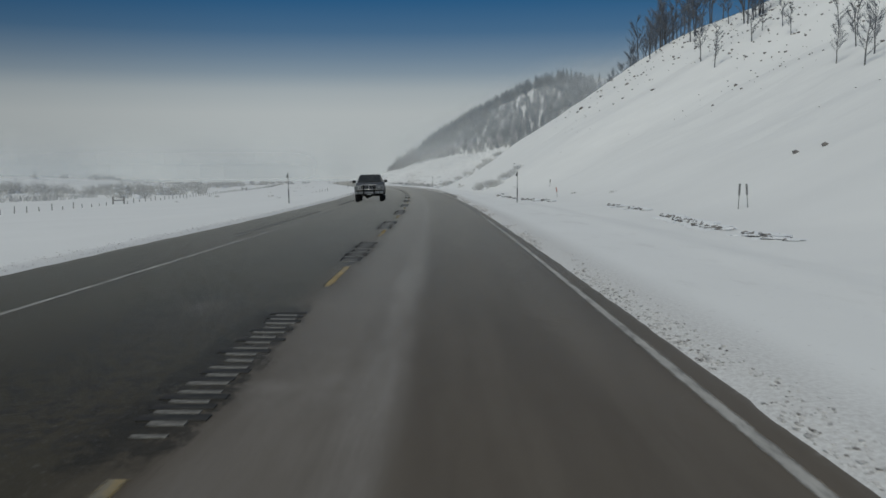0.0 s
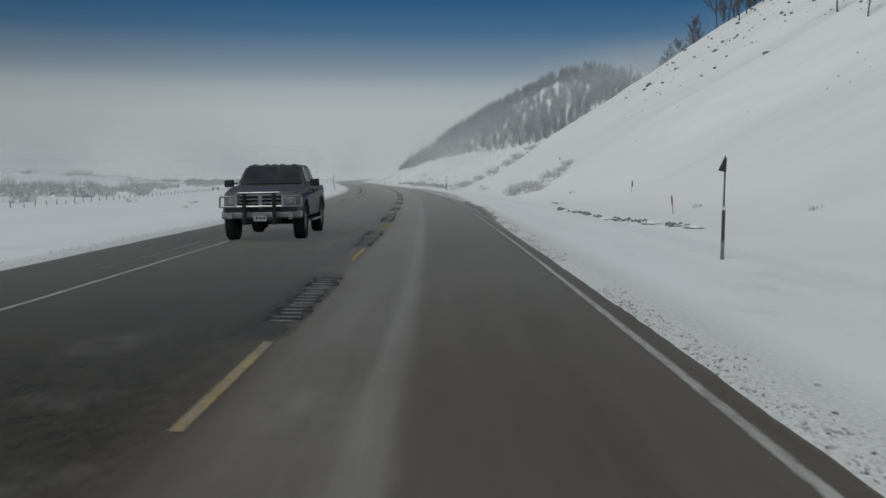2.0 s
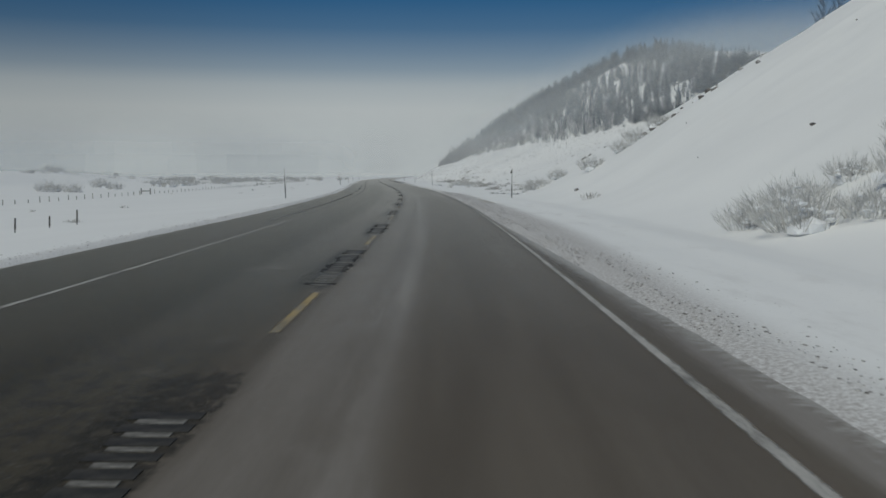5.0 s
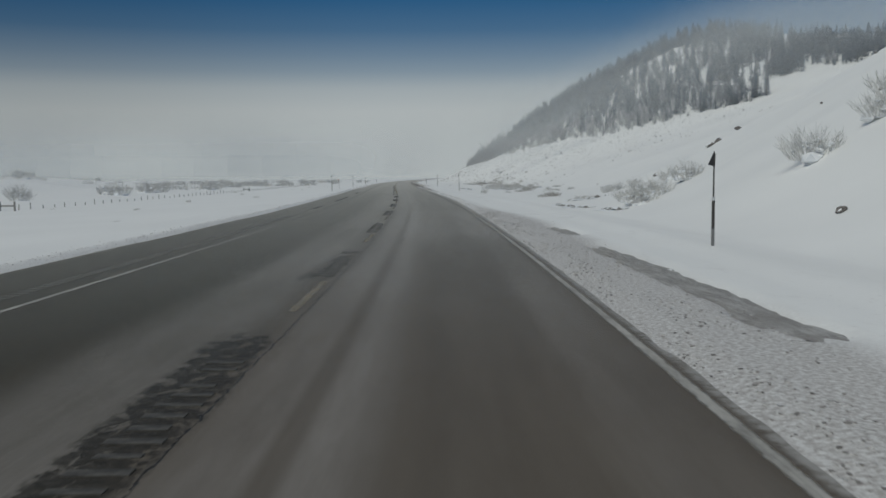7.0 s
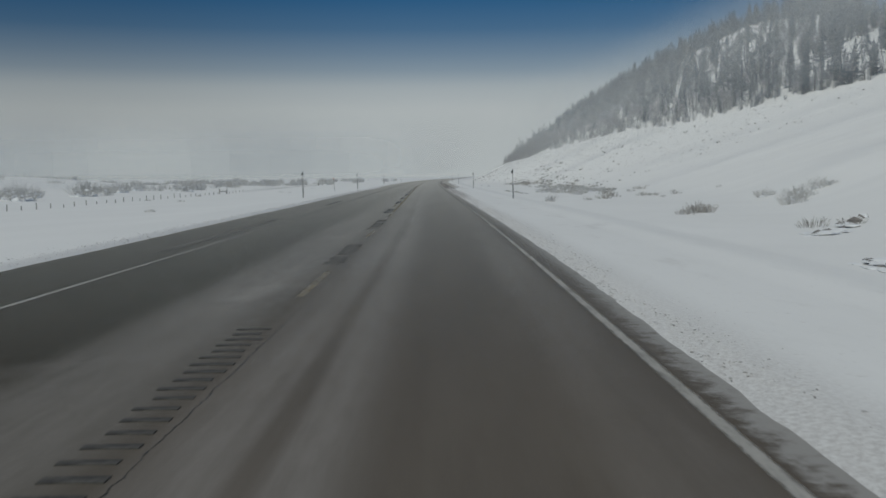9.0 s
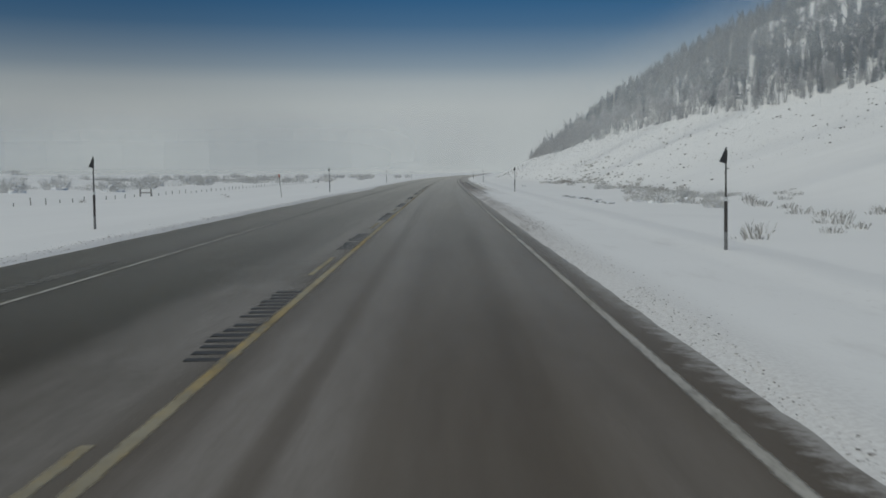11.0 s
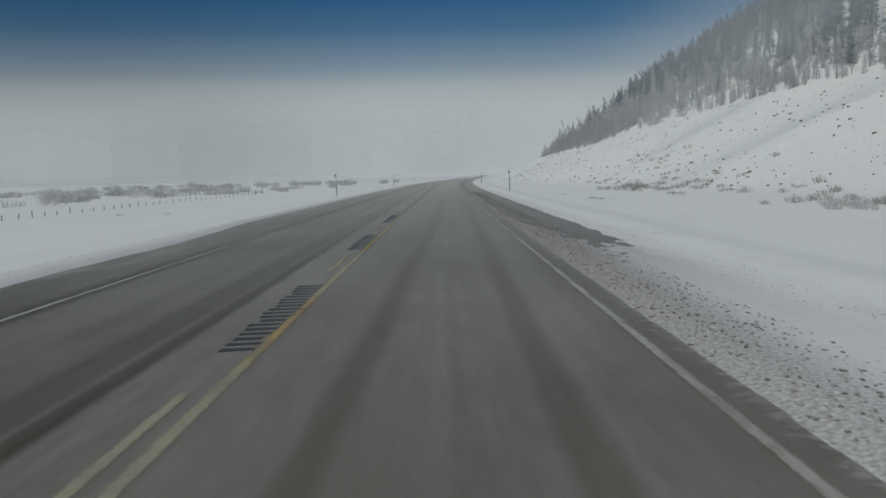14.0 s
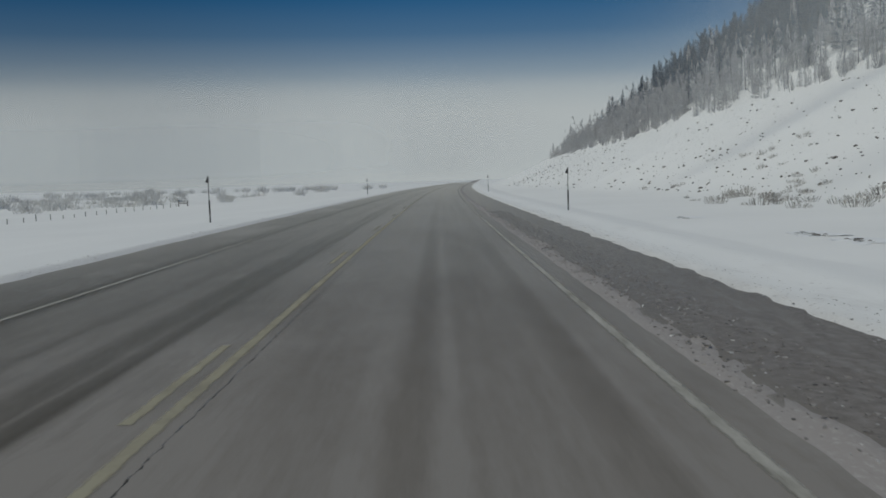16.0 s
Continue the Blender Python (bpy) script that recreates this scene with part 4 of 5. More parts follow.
# ---- stones and earth banks ----
def rock_mesh(r):
    bm = bmesh.new()
    lump(bm, 0, 0, 0, 0.5, 0.36, 0.26, r, 2)
    me = bpy.data.meshes.new("rock")
    bm.to_mesh(me)
    bm.free()
    me.materials.append(ROCK)
    me.materials.append(SNOW_CAP)
    for p in me.polygons:
        p.material_index = 1 if p.normal.z > 0.80 else 0
    return me


rng = random.Random(41)
ROCKS = [rock_mesh(rng) for _ in range(4)]
for s, u, k in ((221, 23.2, 2.6), (222, 24.3, 1.8), (220, 22, 1.5), (224, 26, 1.8), (226, 28.5, 1.6), (187, 32.3, 1.6), (186, 31.5, 1.1), (207, 13.4, 0.75), (250, 22.8, 1.2),
                (252, 24, 1.1), (256, 27, 1.2), (258, 21, 1.0), (230, 31, 1.4), (229, 34, 1.3), (211, 24.2, 1.3), (213, 26, 1.2), (209, 28, 0.9), (262, 17, 0.9), (264, 18.2, 0.8),
                (165, 47.9, 1.3), (181, 38.6, 1.2), (162, 37.3, 1.2), (270, 24, 0.9), (172, 34, 0.9), (195, 38, 1.1), (199, 41, 1.3)):
    k *= 0.62
    ob = new("rock", ROCKS[rng.randrange(4)])
    ob.matrix_basis = Matrix.Translation(at(s, u, 0.05)) @ pose(0, 0, 0, rng.uniform(-25, 25), rng.uniform(-25, 25), rng.uniform(0, 360)) @ Matrix.Diagonal((k, k, k, 1))
    tagged(ob, "dark snow-capped rock on the snowy slope", "rock", "rocks on the slope")

# scattered stones and sage over the hillside, uncountable
stones = []
for i in range(6000):
    if i < 4000:
        s, q = rng.uniform(60, 285), rng.uniform(0, 1) ** 0.75
        u = float(np.interp(s, HILL_S, HILL_TOE)) + 4 + 60 * q
        if vnoise(np.array([s / 16]), np.array([u / 13]), 91)[0] < -0.3 or rng.random() > 0.04 + 2.6 * q * q:
            continue
    else:
        s, q = (rng.uniform(400, 640) if i < 5200 else rng.uniform(385, 520)), rng.uniform(0, 1)
        lo = float(np.interp(s, HILL_S, HILL_TOE))
        u = lo - 1 + (max(14, float(np.interp(s, WOOD_S, WOOD_U)) - lo)) * q
    k = 0.06 + 0.28 * rng.random() ** (3.2 if q < 0.35 else 2.0) if i < 4000 else 0.04 + 0.20 * rng.random() ** 4.4
    p = at(s, u, 0.01)
    stones.append((p.x, p.y, p.z + 0.03, k * rng.uniform(0.6, 1.2), k * rng.uniform(0.6, 1.2), k * 0.55))
me = lumps_mesh("hillside_stones", stones, ROCK, 5)
tagged(new("hillside_stones", me), "many small dark stones and sage clumps dotting the snow", "stones", kind="stuff")


def earth_bank(points, height, r):
    """An undercut edge of bare earth under a lip of snow, along places of the plan."""
    base = new("earth_bank")
    bm, bs = [], []
    for (s0, u0), (s1, u1) in zip(points[:-1], points[1:]):
        n = max(2, int(math.hypot(s1 - s0, u1 - u0) / 0.2))
        for i in range(n):
            q = (i + r.random()) / n
            s, u = s0 + (s1 - s0) * q, u0 + (u1 - u0) * q + r.gauss(0, 0.08)
            if vnoise(np.array([s / 2.2]), np.array([u]), 17)[0] < 0.05:
                continue
            p = at(s, u)
            h = height * r.uniform(0.4, 1.1)
            w = r.uniform(0.08, 0.24) * (0.6 + height)
            bm.append((p.x, p.y, p.z + h * 0.16, w, w * r.uniform(0.7, 1.3), h * 0.38))
            if r.random() < 0.6:
                p = at(s + r.uniform(-0.3, 0.3), u - r.uniform(0.15, 0.4))
                bs.append((p.x, p.y, p.z - h * 0.02, r.uniform(0.2, 0.45), r.uniform(0.2, 0.45), h * 0.16))
            p = at(s, u + 0.30)
            bs.append((p.x, p.y, p.z + h * 0.22, r.uniform(0.3, 0.6), r.uniform(0.3, 0.6), h * 0.22))
    for nm, items, mat, label in (("earth", bm, EARTH, "bare brown earth showing through"), ("snow_lip", bs, SNOW_CAP, "overhanging lip of snow")):
        ob = new(nm, lumps_mesh(nm, items, mat, 7))
        ob.parent = base
        tagged(ob, label, kind="stuff")
    return tagged(base, "broken bank of bare earth under a lip of snow", "earth bank", "earth banks along the ditch")


earth_bank([(43, 12.2), (50.2, 12.2), (57, 12.2), (66, 13.2), (78, 14.0), (88, 14.2)], 0.30, rng)
earth_bank([(100, 12.4), (107, 11.5), (113, 10.4), (121, 9.6)], 0.44, rng)
earth_bank([(134.3, 12.7), (138, 12.3), (143, 12.4)], 0.22, rng)
earth_bank([(226, 12.3), (233.6, 12.0), (237.5, 11.9), (246, 11.3), (254, 11.0)], 0.24, rng)
earth_bank([(249, 11.3), (254, 11.2), (260, 15.8), (262, 16.4)], 0.22, rng)
earth_bank([(332, 12.0), (346.8, 12.5), (353.6, 12.2), (360, 11.7)], 0.22, rng)
earth_bank([(418, 13.3), (430.5, 13.2), (436, 12.6)], 0.13, rng)

# clods of ploughed snow along both edges of the pavement, uncountable
bm = bmesh.new()
bmesh.ops.create_cube(bm, size=1.3)
bmesh.ops.triangulate(bm, faces=bm.faces[:])
ico_v = np.array([tuple(v.co) for v in bm.verts])
ico_f = np.array([[v.index for v in f.verts] for f in bm.faces])
bm.free()
nr = np.random.RandomState(9)
N = 76000
s = nr.uniform(-5, 440, N)
side = nr.rand(N)
lateR = (s > 345) & (nr.rand(N) < 0.75)
e = np.interp(s, *SNOW_R)
u = np.where(lateR, np.where(nr.rand(N) < 0.7, 3.95 + 1.15 * nr.rand(N) ** 0.8, 5.75 + 0.9 * nr.rand(N)), e + 0.02 + np.abs(nr.normal(0, 1, N)) * np.interp(s, [95, 125, 165, 212, 232, 300, 320], [0.16, 0.40, 0.6, 0.6, 0.26, 0.34, 0.55]))
isleft = (side < 0.22) & ~lateR
u = np.where(isleft, -6.0 - np.abs(nr.normal(0, 0.3, N)), u)
keep = isleft | lateR | (vnoise(s / 2.5, u / 0.4, 66) > -0.15)
s, u, N = s[keep], u[keep], int(keep.sum())
k = (0.004 + 0.014 * nr.rand(N) ** 2.4) * np.where((s > 345) & (u > 0), np.where(u > 5.2, 0.8, 1.25), np.where((s > 222) & (s < 300) & (u > 0), 0.75, 1.1))
x, y, _ = along(s, u)
z = np.maximum(ground_z(s, u), road_z(u)) + k * 0.12
v = ico_v[None] * (1 + nr.uniform(-0.42, 0.42, (N, len(ico_v), 1))) * (k[:, None] * nr.uniform(0.6, 1.5, (N, 3)) * np.array([1.0, 1.25, 0.6]))[:, None, :]
v = v + np.stack([x, y, z], 1)[:, None, :]
f = (ico_f[None] + (np.arange(N) * len(ico_v))[:, None, None]).reshape(-1, 3)
GRIT = plain("gritty_snow_clods", (0.26, 0.245, 0.235), 0.8, 0.2, vary=0.4, scale=7, bump=0.5)
clods = mesh_from("snow_clods", v.reshape(-1, 3), f.tolist(), (CLOD, GRIT))
late = (u > 0) & (nr.rand(N) < np.where((s > 345) & (u < 5.4), 0.88, np.where(((s > 120) & (s < 222)) | (s > 300), 0.55, 0.22)))
clods.polygons.foreach_set("material_index", np.repeat(late.astype(np.int32), len(ico_f)))
tagged(new("snow_clods", clods), "dirty clods of ploughed snow along the pavement edge", "snow clods", kind="stuff")


# ---- rumble grooves ----
def slab_mesh(name, length, width, height, mat):
    bm = bmesh.new()
    box(bm, -width / 2, width / 2, -length / 2, length / 2, -0.004, height)
    me = bpy.data.meshes.new(name)
    bm.to_mesh(me)
    bm.free()
    me.materials.append(mat)
    return me


GROOVE = plain("wet_dark_groove", (0.058, 0.055, 0.050), 0.6, vary=0.3, scale=9)
DUSTY_GROOVE = plain("dusty_groove", (0.082, 0.076, 0.067), 0.7, vary=0.5, scale=7)
bar_me = slab_mesh("rumble_bar", 0.10, 0.30, 0.006, PACKED)
for _m in (GROOVE, DUSTY_GROOVE, PACKED):          # the asphalt's grazing sheen again, standing in for haze
    _b = _m.node_tree.nodes["Principled BSDF"]
    _b.inputs["Sheen Weight"].default_value, _b.inputs["Sheen Roughness"].default_value = 0.8, 0.12
groove_me = slab_mesh("rumble_groove", 0.15, 0.36, 0.005, GROOVE)
HOLLOW = plain("black_wet_hollow", (0.040, 0.036, 0.030), 0.7, vary=0.5, scale=6)
hollow_me = slab_mesh("rumble_groove", 0.17, 0.38, 0.0045, HOLLOW)
dusty_me = slab_mesh("rumble_groove", 0.105, 0.34, 0.005, DUSTY_GROOVE)
rng = random.Random(3)
for n in range(0, 36):
    a = DASH_FIRST + n * DASH
    q = (4.0 if a < 265 else 5.7) + rng.uniform(-0.3, 0.5)
    end = (11.2 if n == 6 or a > 265 else 9.6) + rng.uniform(-0.8, 0.5)
    if a > 380:
        continue
    while q < end:
        s = a + q
        early = s < 165
        u = (-0.03 if early else -0.03 if s < 265 else -0.16) + rng.gauss(0, 0.012)
        if rng.random() < (0.06 if s < 265 else 0.03):
            q += 0.3048
            continue
        x, y, th = along(s, u)
        ob = new("rumble_bar" if early else "rumble_groove", bar_me if early else dusty_me if s < 265 else groove_me)
        ob.matrix_basis = Matrix.Translation((float(x), float(y), float(road_z(u)))) @ pose(0, 0, 0, 0, 0, turn(s)) @ Matrix.Diagonal((rng.uniform(0.7, 1.05), rng.uniform(0.75, 1.15), 1, 1))
        ob.parent = road
        if early and rng.random() < 0.8:      # the dark hollow between two ridges of packed snow
            x, y, th = along(s + 0.15, u)
            ob = new("rumble_groove", hollow_me)
            ob.matrix_basis = Matrix.Translation((float(x), float(y), float(road_z(u)))) @ pose(0, 0, 0, 0, 0, turn(s)) @ Matrix.Diagonal((rng.uniform(0.8, 1.25), rng.uniform(0.8, 1.1), 1, 1))
            ob.parent = road
        q += 0.3048

# snow-filled grooves on the far shoulder, too small to pick apart
V, F = [], []
s = 20.0
while s < 300:
    if float(vnoise(np.array([s / 9]), np.array([0.0]), 71)[0]) > 0.02:
        c = []
        for ds, du in ((-0.05, -0.13), (0.05, -0.13), (0.05, 0.13), (-0.05, 0.13)):
            u = -4.2 + du
            x, y, _ = along(s + ds, u)
            c.append((float(x), float(y), float(road_z(u)) + 0.006))
        k = len(V)
        V.extend(c + [(p[0], p[1], p[2] - 0.012) for p in c])
        F.extend([(k, k + 3, k + 2, k + 1)] + [(k + i, k + (i + 1) % 4, k + 4 + (i + 1) % 4, k + 4 + i) for i in range(4)])
    s += 0.3048
ob = tagged(new("shoulder_rumble", mesh_from("shoulder_rumble", V, F, (PACKED,))), "row of snow-filled grooves along the shoulder", kind="stuff")
ob.parent = road


# grooves of the near shoulder, blown half clear of snow
rng = random.Random(8)
SHOULDER_GROOVE = plain("gritty_groove", (0.21, 0.20, 0.19), 0.75, vary=0.4, scale=9)
HEAP = plain("grey_heaped_snow", (0.29, 0.28, 0.272), 0.75, 0.2, vary=0.4, scale=9, bump=0.4)
dark_me = slab_mesh("shoulder_groove", 0.11, 0.33, 0.010, SHOULDER_GROOVE)
heap_me = slab_mesh("groove_snow", 0.13, 0.40, 0.022, HEAP)
bm = bmesh.new()
lump(bm, 0, 0, 0, 0.20, 0.075, 0.035, rng, 2)
heap_me.clear_geometry()
bm.to_mesh(heap_me)
bm.free()
s = 101.0
while s < 131:
    e = float(np.interp(s, *SNOW_R))
    for nm, me, ds, u, z in (("shoulder_groove", dark_me, 0.0, e + rng.gauss(-0.05, 0.05), 0.008), ("groove_snow", heap_me, 0.152, e + 0.10 + rng.gauss(0, 0.06), 0.0)):
        if rng.random() < 0.5:
            continue
        x, y, _ = along(s + ds, u)
        ob = new(nm, me)
        ob.matrix_basis = Matrix.Translation((float(x), float(y), max(float(road_z(u)), float(ground_z(s + ds, u))) + z - 0.006)) @ pose(0, 0, 0, 0, rng.uniform(-3, 5), turn(s) + rng.uniform(-4, 4)) @ Matrix.Diagonal((rng.uniform(0.6, 1.1), rng.uniform(0.6, 1.05), 1, 1))
        ob.parent = road
    s += 0.3048


# ---- mist hanging over the valley beyond ----
def make_mist(name, low, high, foot, size=0.012):
    """Thin mist in a hanging sheet; the sheet's UV runs from its foot (0) to its top (1)."""
    q = Nodes(name, 1.0, 0.0)
    u, v = q.uv()
    cloud = q.noise(size, 3, 0.5, q.coords("Object", (1, 1, 2.0)))
    ragged = q.math("ADD", v, q.math("MULTIPLY", q.math("SUBTRACT", cloud, 0.5), 0.3))
    k = q.math("MULTIPLY", q.span(v, 0.25 * foot, foot), q.span(ragged, 0.20 + 0.5 * foot, 0.82, 1.0, 0.0))
    k = q.math("MULTIPLY", q.math("MULTIPLY", k, q.span(cloud, 0.25, 0.75, low, high)), q.math("MULTIPLY", q.span(u, 0.0, 0.12), q.span(u, 0.82, 1.0, 1.0, 0.0)))
    clear = q.n.new("ShaderNodeBsdfTransparent")
    droplets = q.n.new("ShaderNodeBsdfDiffuse")
    droplets.inputs[0].default_value = (0.76, 0.78, 0.78, 1)
    mixer = q.n.new("ShaderNodeMixShader")
    q.l.new(k, mixer.inputs[0])
    q.l.new(clear.outputs[0], mixer.inputs[1])
    q.l.new(droplets.outputs[0], mixer.inputs[2])
    q.l.new(mixer.outputs[0], q.n["Material Output"].inputs["Surface"])
    return q.m


VALLEY_MIST = make_mist("valley_mist", 0.32, 0.40, 0.16)
mist = tagged(new("mist"), "thin pale mist hanging over the far valley", "mist", kind="stuff")


def veil(s0, u0, u1, mat, top, foot, wave=6):
    """One sheet of mist across the valley at s0; top and foot give its heights over u."""
    V, F, UV = [], [], []
    for i in range(41):
        q = i / 40
        u = u0 + (u1 - u0) * q
        ds = wave * math.sin(i * 0.7 + s0)
        x, y, _ = along(s0 + ds, u)
        V.extend([(float(x), float(y), foot(s0 + ds, u)), (float(x), float(y), top(s0 + ds, u))])
        UV.extend([(q, 0), (q, 1)])
    F = [(2 * i, 2 * i + 2, 2 * i + 3, 2 * i + 1) for i in range(40)]
    ob = new("veil", mesh_from("veil", V, F, (mat,), UV))
    ob.parent = mist
    tagged(ob, kind="stuff")


for s0 in (530, 690):
    veil(s0, -420, 45, VALLEY_MIST, lambda s, u: 5 + 0.15 * (s - 392), lambda s, u: -1.0)
THIN_MIST = make_mist("thin_hillside_mist", 0.10, 0.14, 0.30, 0.016)
HILL_MIST = make_mist("hillside_mist", 0.19, 0.32, 0.30, 0.016)
for s0, m in ((298, THIN_MIST), (352, THIN_MIST), (402, THIN_MIST), (455, HILL_MIST), (492, HILL_MIST)):       # drifting along the slope and into the wood
    veil(s0, 15, 175, m, lambda s, u: float(ground_z(s, u)) + 32, lambda s, u: float(ground_z(s, u)) - 1, 0)
MEADOW_MIST = make_mist("meadow_mist", 0.13, 0.20, 0.10)
for s0 in (215, 320, 425):       # low over the meadow beyond the fence
    veil(s0, -420, -34, MEADOW_MIST, lambda s, u: 15.0, lambda s, u: float(ground_z(s, u)) - 0.5, 3)


# ---- the pickup truck standing in the other lane ----
def paint_metal(name, colour, rough, metal, dust):
    q = Nodes(name, rough, 0.5, metal)
    k = q.noise(2.0, 5, 0.7)
    q.base(q.mix(q.span(k, 0.35, 0.75, dust * 0.4, dust), colour, (0.19, 0.185, 0.18)))
    q.put(q.b.inputs["Roughness"], q.span(k, 0.3, 0.7, rough, min(1, rough + 0.2)))
    return q.m


BODY = paint_metal("gunmetal_paint", (0.070, 0.072, 0.072), 0.38, 0.3, 0.55)
CHROME = paint_metal("dull_chrome", (0.50, 0.50, 0.50), 0.28, 0.9, 0.3)
# grey mixed over the glass paints in reflections as well as dust
GLASS = paint_metal("tinted_glass", (0.020, 0.022, 0.022), 0.08, 0.0, 0.20)
RUBBER = plain("tyre_rubber", (0.022, 0.022, 0.022), 0.85, vary=0.3, scale=9, bump=0.3)
BLACK = plain("black_plastic", (0.018, 0.018, 0.018), 0.6)
LENS = paint_metal("headlamp_lens", (0.30, 0.31, 0.31), 0.12, 0.2, 0.2)
PLATE = plain("plate_white", (0.45, 0.46, 0.47), 0.5)


def pickup(s, u, heading):
    car = new("pickup_truck")
    x, y, _ = along(s, u)
    car.matrix_basis = Matrix.Translation((float(x), float(y), float(road_z(u)) + 0.006)) @ pose(0, 0, 0, 0, 1.15, heading)

    def arc(cy, r, a0, a1, n=9):
        return [(cy + r * math.cos(radians(a0 + (a1 - a0) * i / n)), 0.46 + r * math.sin(radians(a0 + (a1 - a0) * i / n))) for i in range(n + 1)]
    prof = [(2.72, 0.70), (2.80, 0.95), (2.78, 1.14), (2.66, 1.21), (1.9, 1.30), (1.22, 1.36), (1.05, 1.37), (-1.16, 1.37), (-1.20, 1.34), (-2.86, 1.34), (-2.92, 1.25), (-2.9, 0.72)]
    prof += [(-2.45, 0.70)] + arc(-1.85, 0.56, 155, 25) + [(-1.28, 0.56), (1.30, 0.56)] + arc(1.85, 0.56, 155, 25) + [(2.44, 0.68)]
    bm = bmesh.new()
    f = bm.faces.new([bm.verts.new((-0.98, a, b)) for a, b in prof])
    r = bmesh.ops.extrude_face_region(bm, geom=[f])
    bmesh.ops.translate(bm, vec=(1.96, 0, 0), verts=[v for v in r["geom"] if isinstance(v, bmesh.types.BMVert)])
    bmesh.ops.recalc_face_normals(bm, faces=bm.faces)
    for v in bm.verts:                       # the flanks lean in above the waist, the nose narrows
        if v.co.z > 1.0:
            v.co.x *= 1 - 0.12 * (v.co.z - 1.0)
        if v.co.y > 2.3:
            v.co.x *= 1 - 0.09 * (v.co.y - 2.3) / 0.5
    es = [e for e in bm.edges if abs(e.verts[0].co.x - e.verts[1].co.x) < 0.3 and e.calc_face_angle(0) > 0.9]
    bmesh.ops.bevel(bm, geom=es, offset=0.045, segments=3, affect="EDGES", profile=0.5)
    part("body", bm, BODY, car)

    def prism(base, top, name, mat, label="", bevel=0.0):
        bm = bmesh.new()
        vs = [bm.verts.new(c) for c in base] + [bm.verts.new(c) for c in top]
        n = len(base)
        bm.faces.new(vs[:n][::-1])
        bm.faces.new(vs[n:])
        for i in range(n):
            bm.faces.new((vs[i], vs[(i + 1) % n], vs[n + (i + 1) % n], vs[n + i]))
        bmesh.ops.recalc_face_normals(bm, faces=bm.faces)
        if bevel:
            bmesh.ops.bevel(bm, geom=list(bm.edges), offset=bevel, segments=3, affect="EDGES", profile=0.5)
        return part(name, bm, mat, car, label)
    prism([(-0.90, 1.12, 1.33), (0.90, 1.12, 1.33), (0.90, -1.18, 1.33), (-0.90, -1.18, 1.33)],
          [(-0.70, 0.42, 1.90), (0.70, 0.42, 1.90), (0.70, -0.98, 1.90), (-0.70, -0.98, 1.90)], "cab", BODY, "", 0.06)

    def pane(name, quad, out, label=""):
        o = Vector(out)
        prism([Vector(c) for c in quad], [Vector(c) + o for c in quad], name, GLASS, label)
    pane("windshield", [(-0.80, 1.06, 1.40), (0.80, 1.06, 1.40), (0.66, 0.50, 1.855), (-0.66, 0.50, 1.855)], (0, 0.02, 0.016), "dark tinted windshield")
    for sg in (-1, 1):
        pane("side_window", [(sg * 0.880, 0.80, 1.42), (sg * 0.880, -0.08, 1.42), (sg * 0.735, -0.08, 1.83), (sg * 0.735, 0.45, 1.83)], (sg * 0.016, 0, 0.006))
        pane("side_window", [(sg * 0.880, -0.16, 1.42), (sg * 0.880, -1.0, 1.42), (sg * 0.735, -0.88, 1.83), (sg * 0.735, -0.16, 1.83)], (sg * 0.016, 0, 0.006))
    # face: grille, lamps, bumper
    bm = bmesh.new()
    box(bm, -0.50, 0.50, 2.70, 2.81, 0.80, 1.15, 0.02)
    grille = part("grille", bm, BLACK, car, "black grille with dull chrome bars")
    for i in range(4):
        bm = bmesh.new()
        z = 0.84 + 0.092 * i
        box(bm, -0.50, 0.50, 2.80, 2.835, z, z + 0.026, 0.008)
        part("grille_bar", bm, CHROME, grille)
    bm = bmesh.new()
    box(bm, -0.045, 0.045, 2.80, 2.845, 0.81, 1.14, 0.01)
    part("grille_post", bm, CHROME, grille)
    for sg in (-1, 1):
        bm = bmesh.new()
        x0, x1 = sorted((sg * 0.54, sg * 0.88))
        box(bm, x0, x1, 2.60, 2.80, 0.88, 1.10, 0.035)
        lamp = part("headlight", bm, LENS, car)
        bm = bmesh.new()
        rod(bm, (sg * 0.71, 2.79, 0.99), (sg * 0.71, 2.808, 0.99), 0.075, 0.07, 16)
        part("reflector", bm, CHROME, lamp)
        bm = bmesh.new()
        rod(bm, (sg * 0.74, 2.86, 0.64), (sg * 0.74, 2.905, 0.64), 0.075, 0.07, 16)
        part("fog_light", bm, LENS, car)
        bm = bmesh.new()
        box(bm, *sorted((sg * 0.90, sg * 1.02)), 0.90, 0.97, 1.40, 1.44, 0.01)
        box(bm, *sorted((sg * 1.00, sg * 1.24)), 0.86, 0.98, 1.33, 1.52, 0.035)
        part("side_mirror", bm, BLACK, car)
        for yy in (-0.02, -0.95):
            bm = bmesh.new()
            box(bm, *sorted((sg * 0.945, sg * 0.985)), yy - 0.12, yy + 0.06, 1.20, 1.235, 0.01)
            part("door_handle", bm, BLACK, car)
        for yy in (0.86, -0.12, -1.14):
            bm = bmesh.new()
            box(bm, *sorted((sg * 0.955, sg * 0.972)), yy - 0.006, yy + 0.006, 0.64, 1.26)
            part("door_seam", bm, BLACK, car)
        bm = bmesh.new()
        box(bm, *sorted((sg * 0.93, sg * 1.06)), -0.95, 0.95, 0.42, 0.47, 0.015)
        part("running_board", bm, CHROME, car)
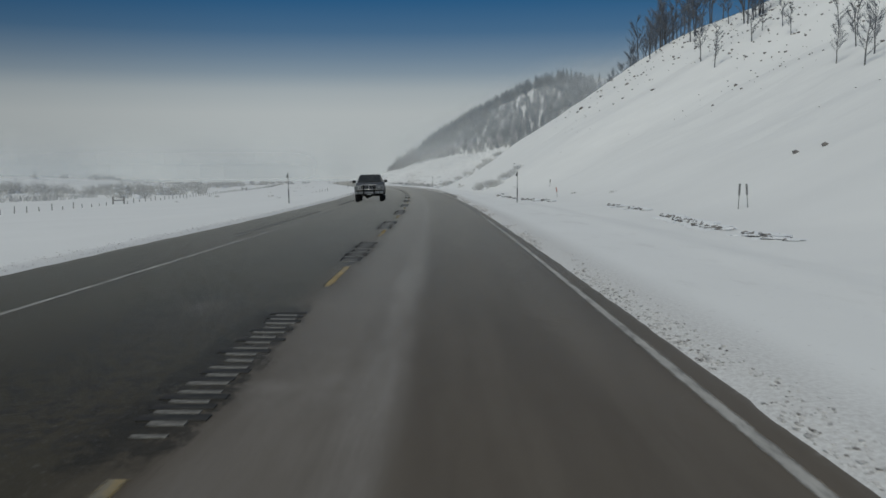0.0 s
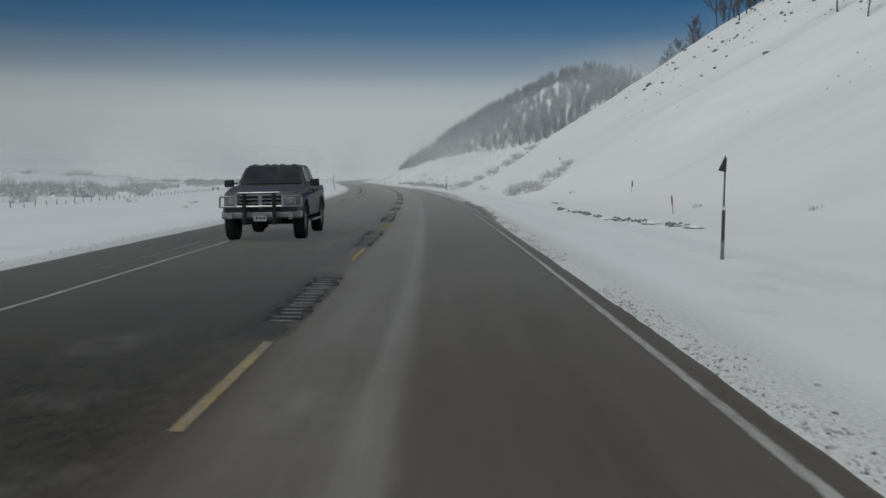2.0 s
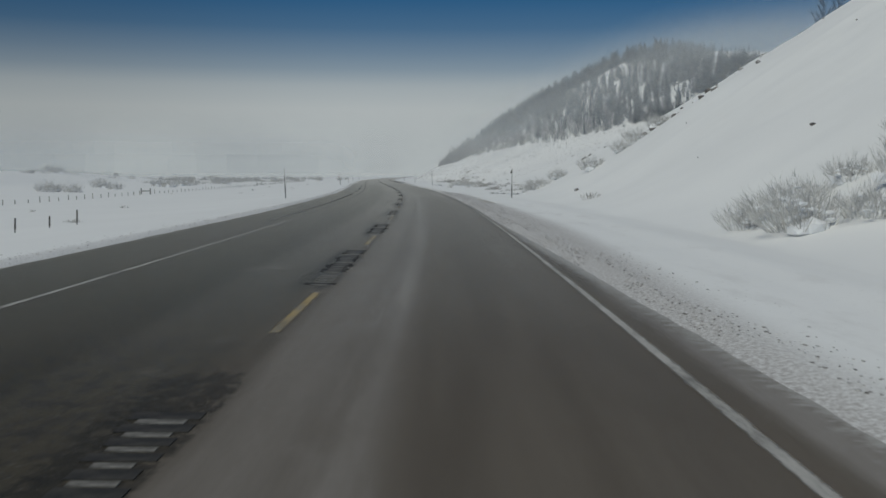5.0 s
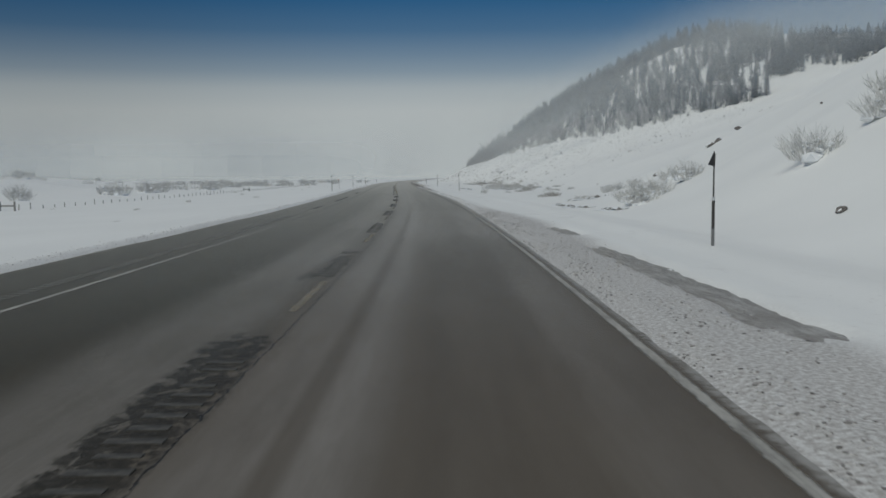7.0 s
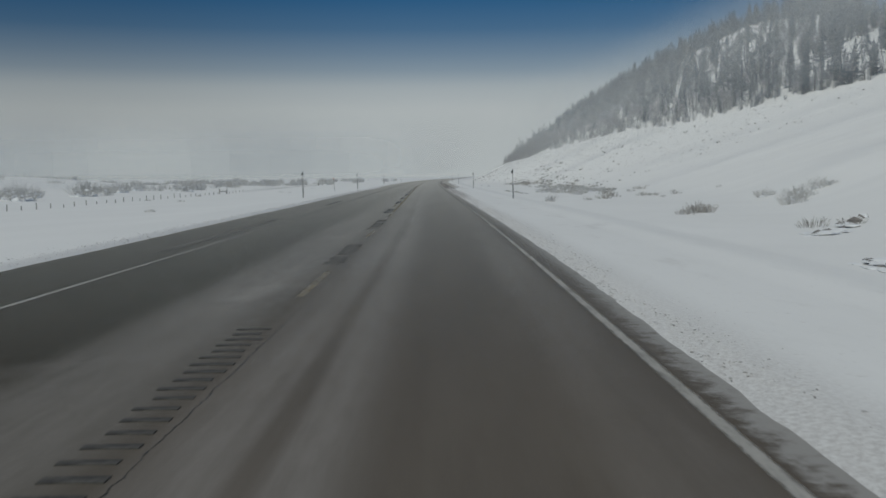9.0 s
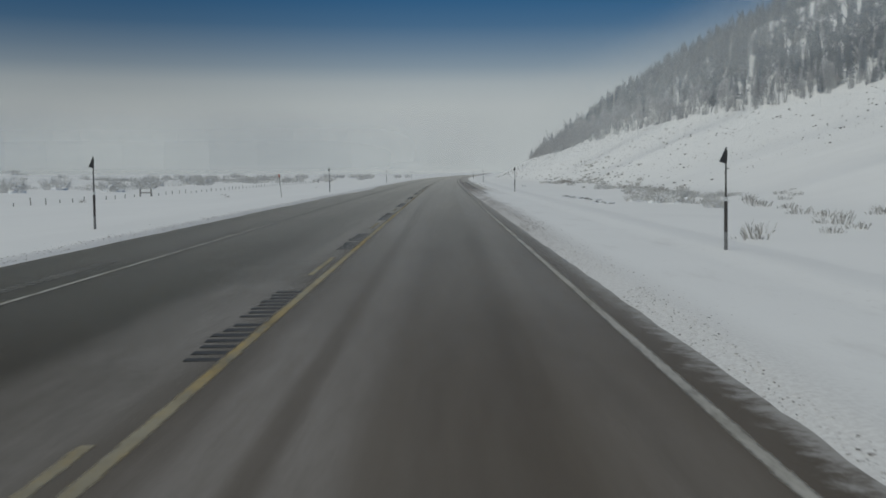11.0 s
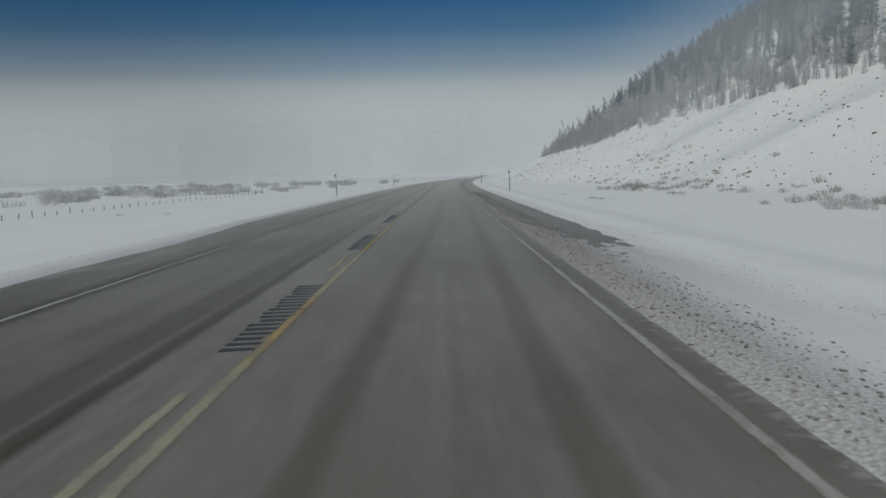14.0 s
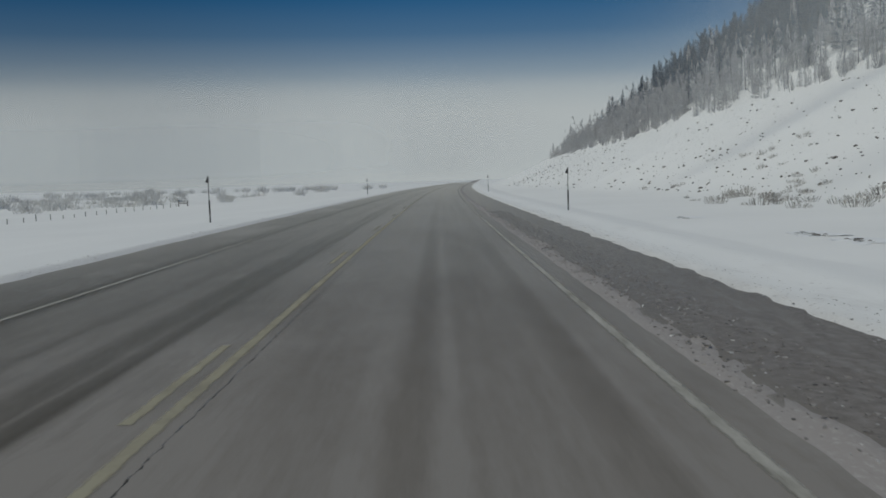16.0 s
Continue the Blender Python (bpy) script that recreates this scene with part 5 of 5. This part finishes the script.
        for cy in (1.85, -1.85):              # flares over the wheels
            V, F = [], []
            tube(V, F, [Vector((sg * 0.985, a, b)) for a, b in arc(cy, 0.575, 165, 15, 12)], [0.036] * 13, 6)
            ob = new("wheel_flare", mesh_from("wheel_flare", V, F, (BODY,), smooth=True))
            ob.parent = car
    bm = bmesh.new()
    box(bm, -0.98, 0.98, 2.62, 2.87, 0.56, 0.74, 0.04)
    for v in bm.verts:
        v.co.y -= 0.16 * (abs(v.co.x) / 0.98) ** 3
    part("bumper", bm, CHROME, car, "dull chrome front bumper")
    bm = bmesh.new()
    box(bm, -0.48, 0.48, 2.60, 2.84, 0.46, 0.57, 0.03)
    part("air_dam", bm, BLACK, car)
    bm = bmesh.new()
    box(bm, -0.16, 0.16, 2.87, 2.885, 0.50, 0.64, 0.006)
    plate = part("number_plate", bm, PLATE, car, "white plate with dark bars")
    for i in range(3):
        bm = bmesh.new()
        box(bm, -0.12 + 0.085 * i, -0.06 + 0.085 * i, 2.885, 2.888, 0.55, 0.60)
        part("plate_bar", bm, BLACK, plate)
    # grille guard
    bm = bmesh.new()
    rod(bm, (-0.50, 2.97, 1.19), (0.50, 2.97, 1.19), 0.026, 0.026, 10)
    guard = part("grille_guard", bm, CHROME, car, "black and chrome tubular grille guard")
    for sg in (-1, 1):
        bm = bmesh.new()
        rod(bm, (sg * 0.36, 2.98, 0.42), (sg * 0.36, 2.98, 1.18), 0.05, 0.05, 10)
        part("upright", bm, BLACK, guard, "thick black upright")
    tubes = []
    for sg in (-1, 1):
        tubes += [((sg * 0.50, 2.97, 1.19), (sg * 0.60, 2.96, 1.11)), ((sg * 0.60, 2.96, 1.11), (sg * 0.98, 2.80, 1.11)), ((sg * 0.98, 2.80, 1.11), (sg * 1.0, 2.78, 0.86)),
                  ((sg * 1.0, 2.78, 0.86), (sg * 0.55, 2.97, 0.86)), ((sg * 0.56, 2.97, 1.13), (sg * 0.56, 2.97, 0.86))]
    tubes.append(((-0.56, 2.97, 0.86), (0.56, 2.97, 0.86)))
    for a, b in tubes:
        bm = bmesh.new()
        rod(bm, a, b, 0.026, 0.026, 10)
        part("tube", bm, CHROME, guard)
    for i in range(5):
        bm = bmesh.new()
        xx = (-0.52, -0.20, 0, 0.20, 0.52)[i]
        box(bm, xx - 0.06, xx + 0.06, 0.26, 0.38, 1.895, 1.925, 0.012)
        part("roof_marker_light", bm, BLACK, car)
    for yy in (1.85, -1.85):
        bm = bmesh.new()
        rod(bm, (-0.75, yy, 0.44), (0.75, yy, 0.44), 0.06, 0.06, 8)
        lump(bm, 0.15, yy, 0.42, 0.19, 0.17, 0.16, random.Random(2), 2)
        part("axle", bm, BLACK, car)
        for sg in (-1, 1):
            bm = bmesh.new()
            ring = [(0.26, -0.13), (0.36, -0.15), (0.425, -0.14), (0.445, -0.10), (0.45, 0.0), (0.445, 0.10), (0.425, 0.14), (0.36, 0.15), (0.26, 0.13)]
            n = 28
            rows = [[bm.verts.new((sg * 0.85 + w, yy + math.cos(6.28319 * i / n) * rr, 0.45 + math.sin(6.28319 * i / n) * rr)) for rr, w in ring] for i in range(n)]
            for i in range(n):
                for j in range(len(ring)):
                    a, b, c, d = rows[i][j], rows[(i + 1) % n][j], rows[(i + 1) % n][(j + 1) % len(ring)], rows[i][(j + 1) % len(ring)]
                    bm.faces.new((a, b, c, d))
            bmesh.ops.recalc_face_normals(bm, faces=bm.faces)
            wheel = part("wheel", bm, RUBBER, car)
            bm = bmesh.new()
            rod(bm, (sg * 0.80, yy, 0.45), (sg * 0.95, yy, 0.45), 0.262, 0.262, 24)
            for i in range(8):
                t = i * math.pi / 4
                rod(bm, (sg * 0.955, yy, 0.45), (sg * 0.955, yy + 0.22 * math.cos(t), 0.45 + 0.22 * math.sin(t)), 0.03, 0.024, 6)
            rod(bm, (sg * 0.94, yy, 0.45), (sg * 0.99, yy, 0.45), 0.06, 0.05, 12)
            part("rim", bm, CHROME, wheel)
    return tagged(car, "lifted dark grey pickup truck with a tubular grille guard", "pickup truck")


pickup(89.3, -2.65, turn(89.3) + 180)
